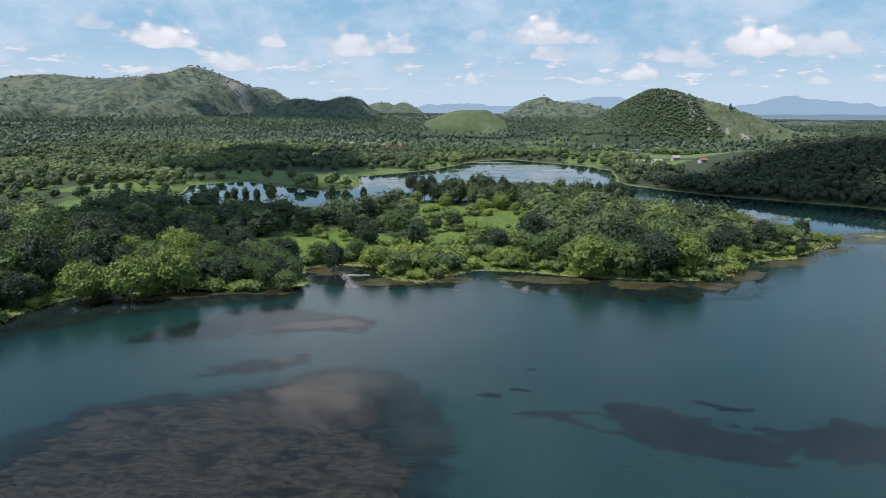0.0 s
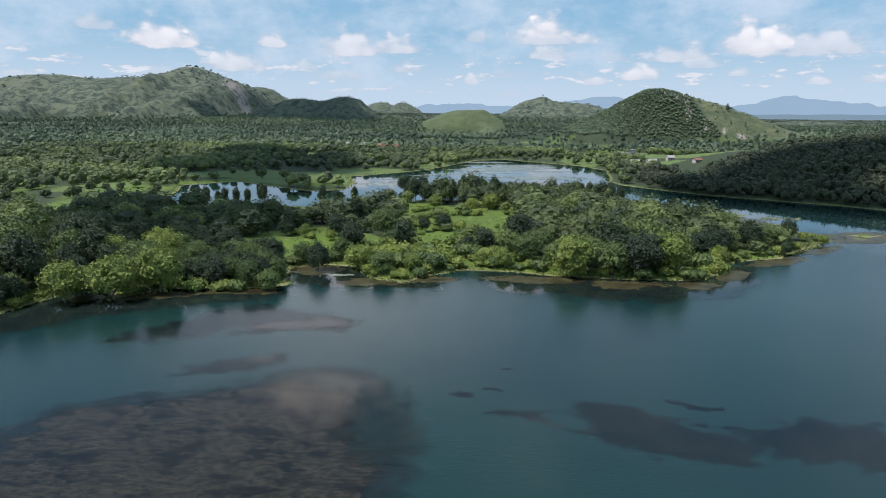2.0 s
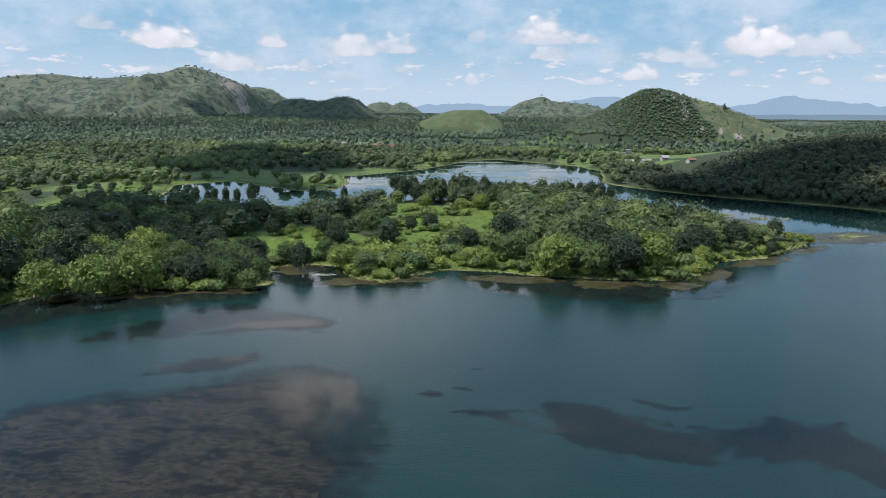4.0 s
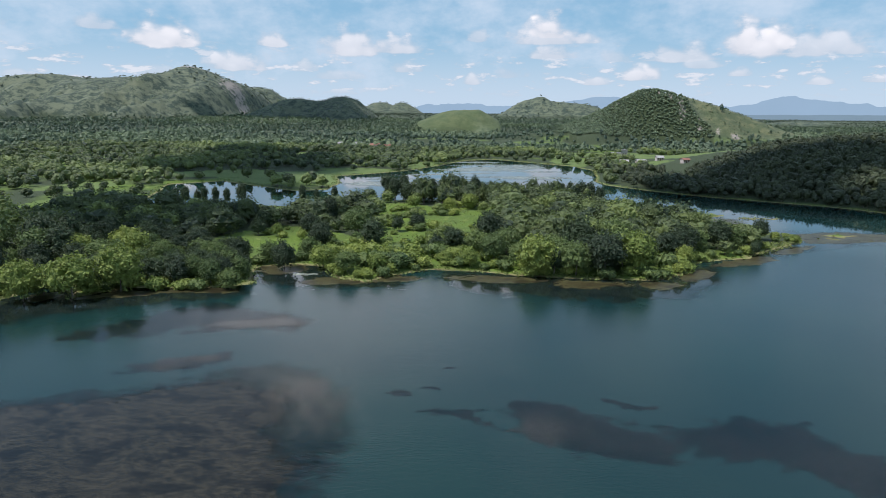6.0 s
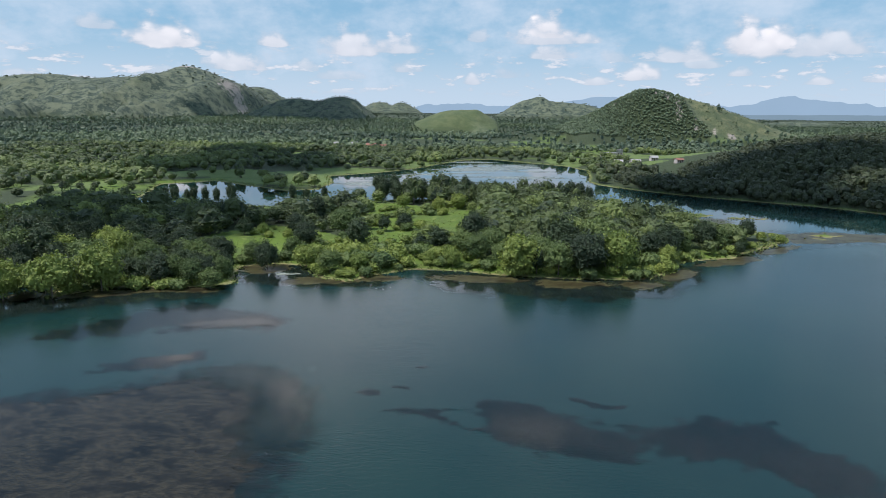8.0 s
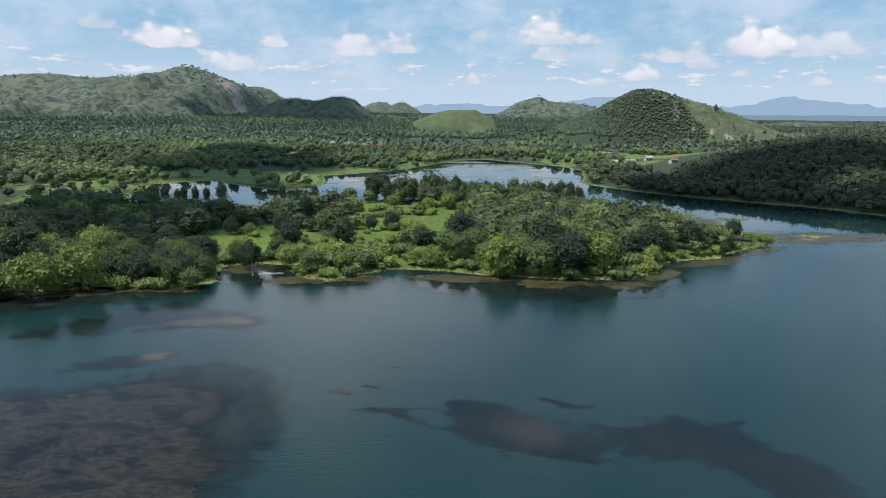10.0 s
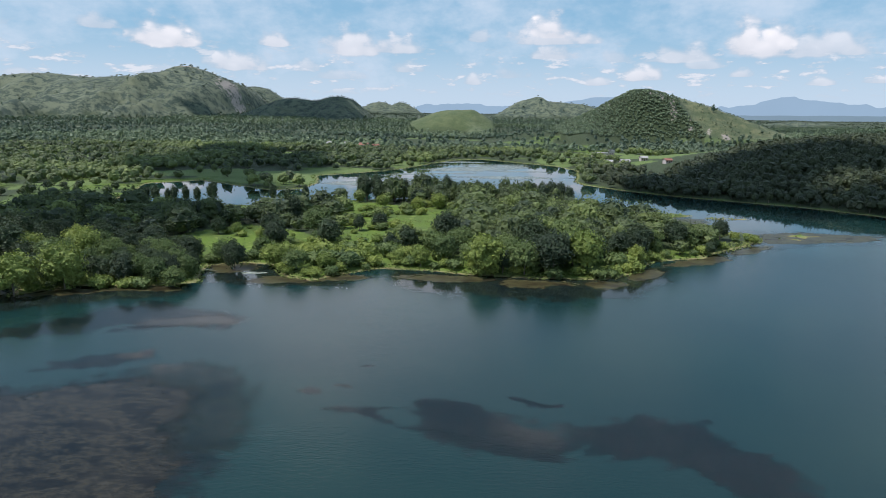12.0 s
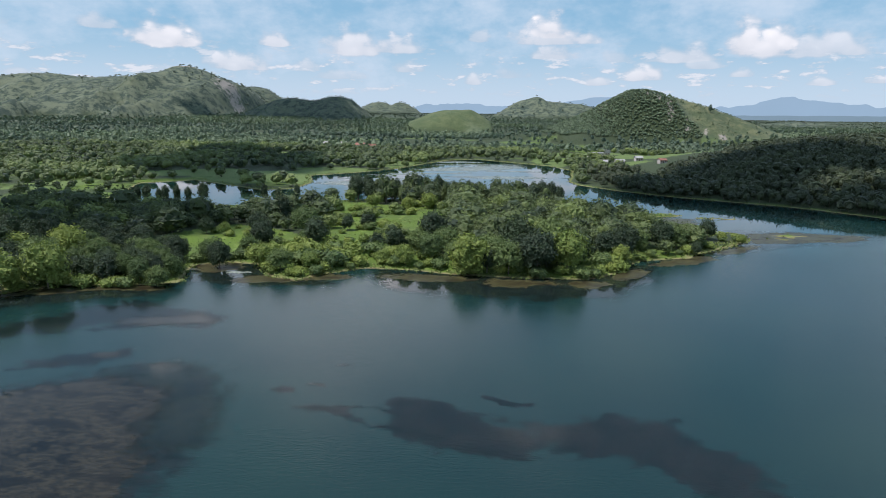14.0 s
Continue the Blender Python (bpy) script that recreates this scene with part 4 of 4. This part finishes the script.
# tone cut short of x = 350: cloud shade put into the leaves, lit beyond
SLOPE = [(px, py, np.clip(0.28 + 0.8 * p + 0.5 * (q - 0.5), 0, 1) * (0.4 if px < 350 else 1.0), (4.6 + 4.2 * q) * min(0.75 + e / 40, 1.0), 0) for px, py, p, q, e in zip(x[ok], y[ok], patch[ok], r.random(ok.sum()), d[ok])] + SHADED
woodland("woodland", MID, 3, 30, 0.080, 8, LEAF_WOOD, "green trees and scrub round the far arm of the lake", seed=140)
woodland("woodland", SLOPE, 3, 24, 0.082, 8, LEAF_HILL, "scrub wood on the hillside by the lake, leaves darkened for cloud shade", seed=141, broad=(0.75, 1.1))

# the wide plain
FAR = []
x, y, r = scatter(22, -1500, 1300, 560, 1750, 9.6)
z, _, hill = land_height(x, y)
patch = fbm(x, y, 140.0, 4)
steep = (hill > 9) & (x > 150) & (x < 800) & (y > 900) & (y < 1250)
ok = in_view(x, y, 0.02) & (y > np.where((x > -440) & (x < 520), 720, 560)) & ~in_meadow(x, y)
ok &= r.random(len(x)) < np.clip(0.86 + 1.5 * patch, 0.15, 1.0)
ok &= ~steep | ((x > 330) & (r.random(len(x)) < 0.05))
ok &= np.hypot((x - 5) / 85, (y - 1235) / 120) > 1
for px, py, p, q, h in zip(x[ok], y[ok], patch[ok], r.random(ok.sum()), hill[ok]):
    FAR.append((px, py, np.clip(0.32 + 1.3 * p + 0.35 * (q - 0.5) + (0.22 if px < -90 and 560 < py < 900 else 0.0), 0, 1), (6.0 + 5.0 * q * q) * (0.45 if py > 1450 and h > 8 else 1.0), 0))
x, y, r = scatter(24, 150, 420, 890, 1060, 3.6)
z, _, hill = land_height(x, y)
ok = (hill > 9) & (x < 322 + 18 * fbm(x, y, 30.0, 3) + 0.35 * (1045 - y)) & (r.random(len(x)) < 0.92)
ON_SLOPE = [(px, py, 0.3 + 0.5 * q, 2.6 + 2.2 * q, 0) for px, py, q in zip(x[ok], y[ok], r.random(ok.sum()))]
x, y, r = scatter(27, 300, 560, 900, 1040, 5.0)
ok = (land_height(x, y)[2] > 4) & (x > 322 + 0.35 * (1045 - y)) & (r.random(len(x)) < np.clip(0.28 + 1.2 * fbm(x, y, 40.0, 3), 0.05, 0.8))
FLANK = ON_SLOPE + [(px, py, 0.3 + 0.5 * q, 1.2 + 1.9 * q * q, 0) for px, py, q in zip(x[ok], y[ok], r.random(ok.sum()))]
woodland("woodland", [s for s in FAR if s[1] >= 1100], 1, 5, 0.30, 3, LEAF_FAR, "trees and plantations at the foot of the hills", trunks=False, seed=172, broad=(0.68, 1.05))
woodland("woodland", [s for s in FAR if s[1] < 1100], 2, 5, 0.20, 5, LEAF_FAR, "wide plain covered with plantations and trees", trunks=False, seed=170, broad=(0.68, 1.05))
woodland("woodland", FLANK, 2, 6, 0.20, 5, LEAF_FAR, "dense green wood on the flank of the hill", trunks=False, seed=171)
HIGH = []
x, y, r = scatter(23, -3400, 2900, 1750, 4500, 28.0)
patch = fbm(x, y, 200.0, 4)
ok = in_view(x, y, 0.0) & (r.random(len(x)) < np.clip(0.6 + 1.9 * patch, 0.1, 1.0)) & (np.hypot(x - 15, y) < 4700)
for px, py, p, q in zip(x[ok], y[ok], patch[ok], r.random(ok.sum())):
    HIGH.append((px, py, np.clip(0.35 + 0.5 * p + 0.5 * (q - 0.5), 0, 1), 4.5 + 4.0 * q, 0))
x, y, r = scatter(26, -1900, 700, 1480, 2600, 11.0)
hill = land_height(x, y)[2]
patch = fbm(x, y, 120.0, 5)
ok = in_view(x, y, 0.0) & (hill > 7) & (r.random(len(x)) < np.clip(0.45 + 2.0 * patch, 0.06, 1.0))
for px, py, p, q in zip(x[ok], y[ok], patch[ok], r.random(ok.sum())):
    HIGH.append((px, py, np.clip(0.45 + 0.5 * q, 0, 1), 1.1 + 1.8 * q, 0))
woodland("woodland", HIGH, 1, 2, 0.40, 2, LEAF_HAZED, "far trees and scrub on the hills and the plain", trunks=False, seed=180, broad=(1.2, 1.9))


# ---- clouds out of view, added to cast their shade on the land ----
cloud(222, 365, 100, 112, 40, -25, 301, "unseen cumulus cloud that shades the wooded hill")
cloud(-400, 1640, 270, 150, 60, 0, 302, "long unseen cumulus cloud that shades the twin hill")
cloud(-165, 525, 84, 205, 60, 22, 303, "unseen cumulus cloud that shades the plantations")

cloud(-99, 233, 46, 50, 24, 15, 304, "small unseen cumulus cloud that shades the near wood")


# ---- marsh herbs and grass tufts ----
def herbs(seed, x, y, tall, label):
    """Tufts of a few bent blades each, in one object."""
    r = np.random.default_rng(seed)
    z = np.maximum(land_height(x, y)[0], 0.0)
    verts, tones = [], []
    for k in range(5):
        w = r.uniform(0, 6.28, len(x))
        lean = r.uniform(0.5, 1.3, len(x)) * tall
        size = r.uniform(0.7, 1.3, len(x)) * tall
        ox, oy = np.cos(w), np.sin(w)
        base = np.stack([x + ox * 0.12, y + oy * 0.12, z - 0.05], -1)
        side = np.stack([-oy, ox, np.zeros(len(x))], -1) * (0.45 * tall)
        top = base + np.stack([ox * lean, oy * lean, size], -1)
        mid = (base + top) / 2 + [0, 0, 0.12 * tall]
        verts.append(np.stack([base, mid - side, top, mid + side], 1))
        tones.append(np.repeat(r.random(len(x)), 4))
    verts = np.concatenate(verts).reshape(-1, 3)
    me = array_mesh("herbs", verts, np.arange(len(verts)).reshape(-1, 4), [HERBS], (("tone", np.concatenate(tones)),))
    return tagged(new("herbs", me), label, "grass", kind="stuff")


x, y, r = scatter(41, -140, 170, 110, 350, 1.25)
d = shore_distance(x, y)
z = land_height(x, y)[0]
ok = in_view(x, y) & (((d > -1.2) & (d < 4.5)) | ((z > 0.1) & (d < 0) & (r.random(len(x)) < np.where((x > 140) & (y < 260), 0.1, 0.5)))) & (r.random(len(x)) < 0.75) & (y < 330)
herbs(42, x[ok], y[ok], 0.5, "pale green marsh herbs along the waterline")
x, y, r = scatter(43, -75, 45, 180, 310, 1.7)
ok = (in_glade(x, y) | in_meadow(x, y) | clearing(x, y)) & (shore_distance(x, y) > 4) & (r.random(len(x)) < np.clip(0.25 + 1.4 * fbm(x, y, 9.0, 3), 0.02, 0.8))
herbs(44, x[ok], y[ok], 0.36, "tall green grass tufts in the open meadow")
x, y, r = scatter(45, -170, 240, 290, 640, 2.2)
d = shore_distance(x, y)
ok = in_view(x, y) & (d > -0.6) & (d < np.where(x > 100, 1.8, 4.5)) & (r.random(len(x)) < 0.6)
herbs(46, x[ok], y[ok], 0.6, "marsh herbs along the far shore")


# ---- village houses ----
def box(bm, x0, x1, y0, y1, z0, z1):
    made = bmesh.ops.create_cube(bm, size=1.0)["verts"]
    bmesh.ops.scale(bm, vec=(x1 - x0, y1 - y0, z1 - z0), verts=made)
    bmesh.ops.translate(bm, vec=((x0 + x1) / 2, (y0 + y1) / 2, (z0 + z1) / 2), verts=made)


def part(name, bm, mat, parent, label=""):
    me = bpy.data.meshes.new(name)
    bm.to_mesh(me)
    bm.free()
    me.materials.append(mat)
    ob = new(name, me)
    ob.parent = parent
    return tagged(ob, label)


def house(x, y, wide, deep, tall, turn, roof, label, flat=False):
    """A small house: walls, roof, door and windows."""
    z = float(land_height(np.array([float(x)]), np.array([float(y)]))[0][0])
    root = tagged(new("house"), label, "house", "village houses")
    bm = bmesh.new()
    w, d = wide / 2, deep / 2
    box(bm, -w, w, -d, d, -0.6, tall)
    if not flat:
        for side in (-1, 1):
            a, b, c = (bm.verts.new(p) for p in ((side * w, -d, tall), (side * w, d, tall), (side * w, 0, tall + deep * 0.28)))
            bm.faces.new((a, b, c) if side > 0 else (a, c, b))
    part("wall", bm, PLASTER, root)
    bm = bmesh.new()
    if flat:
        box(bm, -w - 0.3, w + 0.3, -d - 0.3, d + 0.3, tall + 0.003, tall + 0.28)
    else:
        rise, over = deep * 0.28, 0.5
        for side in (-1, 1):
            low = (side * (d + over), tall - rise * over / d + 0.02)
            pts = [(low[0], low[1]), (0, tall + rise + 0.02), (0, tall + rise + 0.2), (low[0], low[1] + 0.18)]
            ends = [[bm.verts.new((e * (w + over), py, pz)) for py, pz in pts] for e in (-1, 1)]
            for k in range(4):
                bm.faces.new((ends[0][k], ends[0][(k + 1) % 4], ends[1][(k + 1) % 4], ends[1][k]))
            bm.faces.new(ends[0]), bm.faces.new(ends[1])
        bmesh.ops.recalc_face_normals(bm, faces=bm.faces)
    part("roof", bm, roof, root)
    bm = bmesh.new()
    box(bm, -0.5, 0.5, -d - 0.06, -d + 0.04, 0, 2.05)
    part("door", bm, DOORWOOD, root)
    for k in (-1, 1):
        bm = bmesh.new()
        box(bm, k * w * 0.6 - 0.6, k * w * 0.6 + 0.6, -d - 0.05, -d + 0.04, 1.0, 2.1)
        part("window", bm, DOORWOOD, root)
    root.matrix_basis = pose(x, y, z, 0, 0, turn)


PALE, RED = "pale plastered village house with a grey sheet roof", "small village house with a red clay tile roof"
house(166, 655, 15, 8, 4.2, 6, ROOF_GREY, "long pinkish plastered village building among trees", True)
house(178, 668, 9, 7, 5.0, 10, ROOF_GREY, PALE, True)
house(154, 561, 7, 5, 2.8, -8, ROOF_GREY, PALE)
house(165, 548, 8, 5, 2.8, 12, ROOF_GREY, PALE)
house(183, 556, 6, 5, 2.7, 4, ROOF_GREY, PALE)
house(189, 509, 6, 4.5, 2.5, 20, ROOF_RED, RED)
house(-92, 745, 11, 8, 3.2, -14, ROOF_RED, RED)
house(-78, 742, 8, 6, 3.0, 8, ROOF_RED, RED)
house(-116, 770, 9, 6, 3.0, 30, ROOF_GREY, PALE)
house(-138, 760, 8, 6, 3.0, 0, ROOF_GREY, PALE)
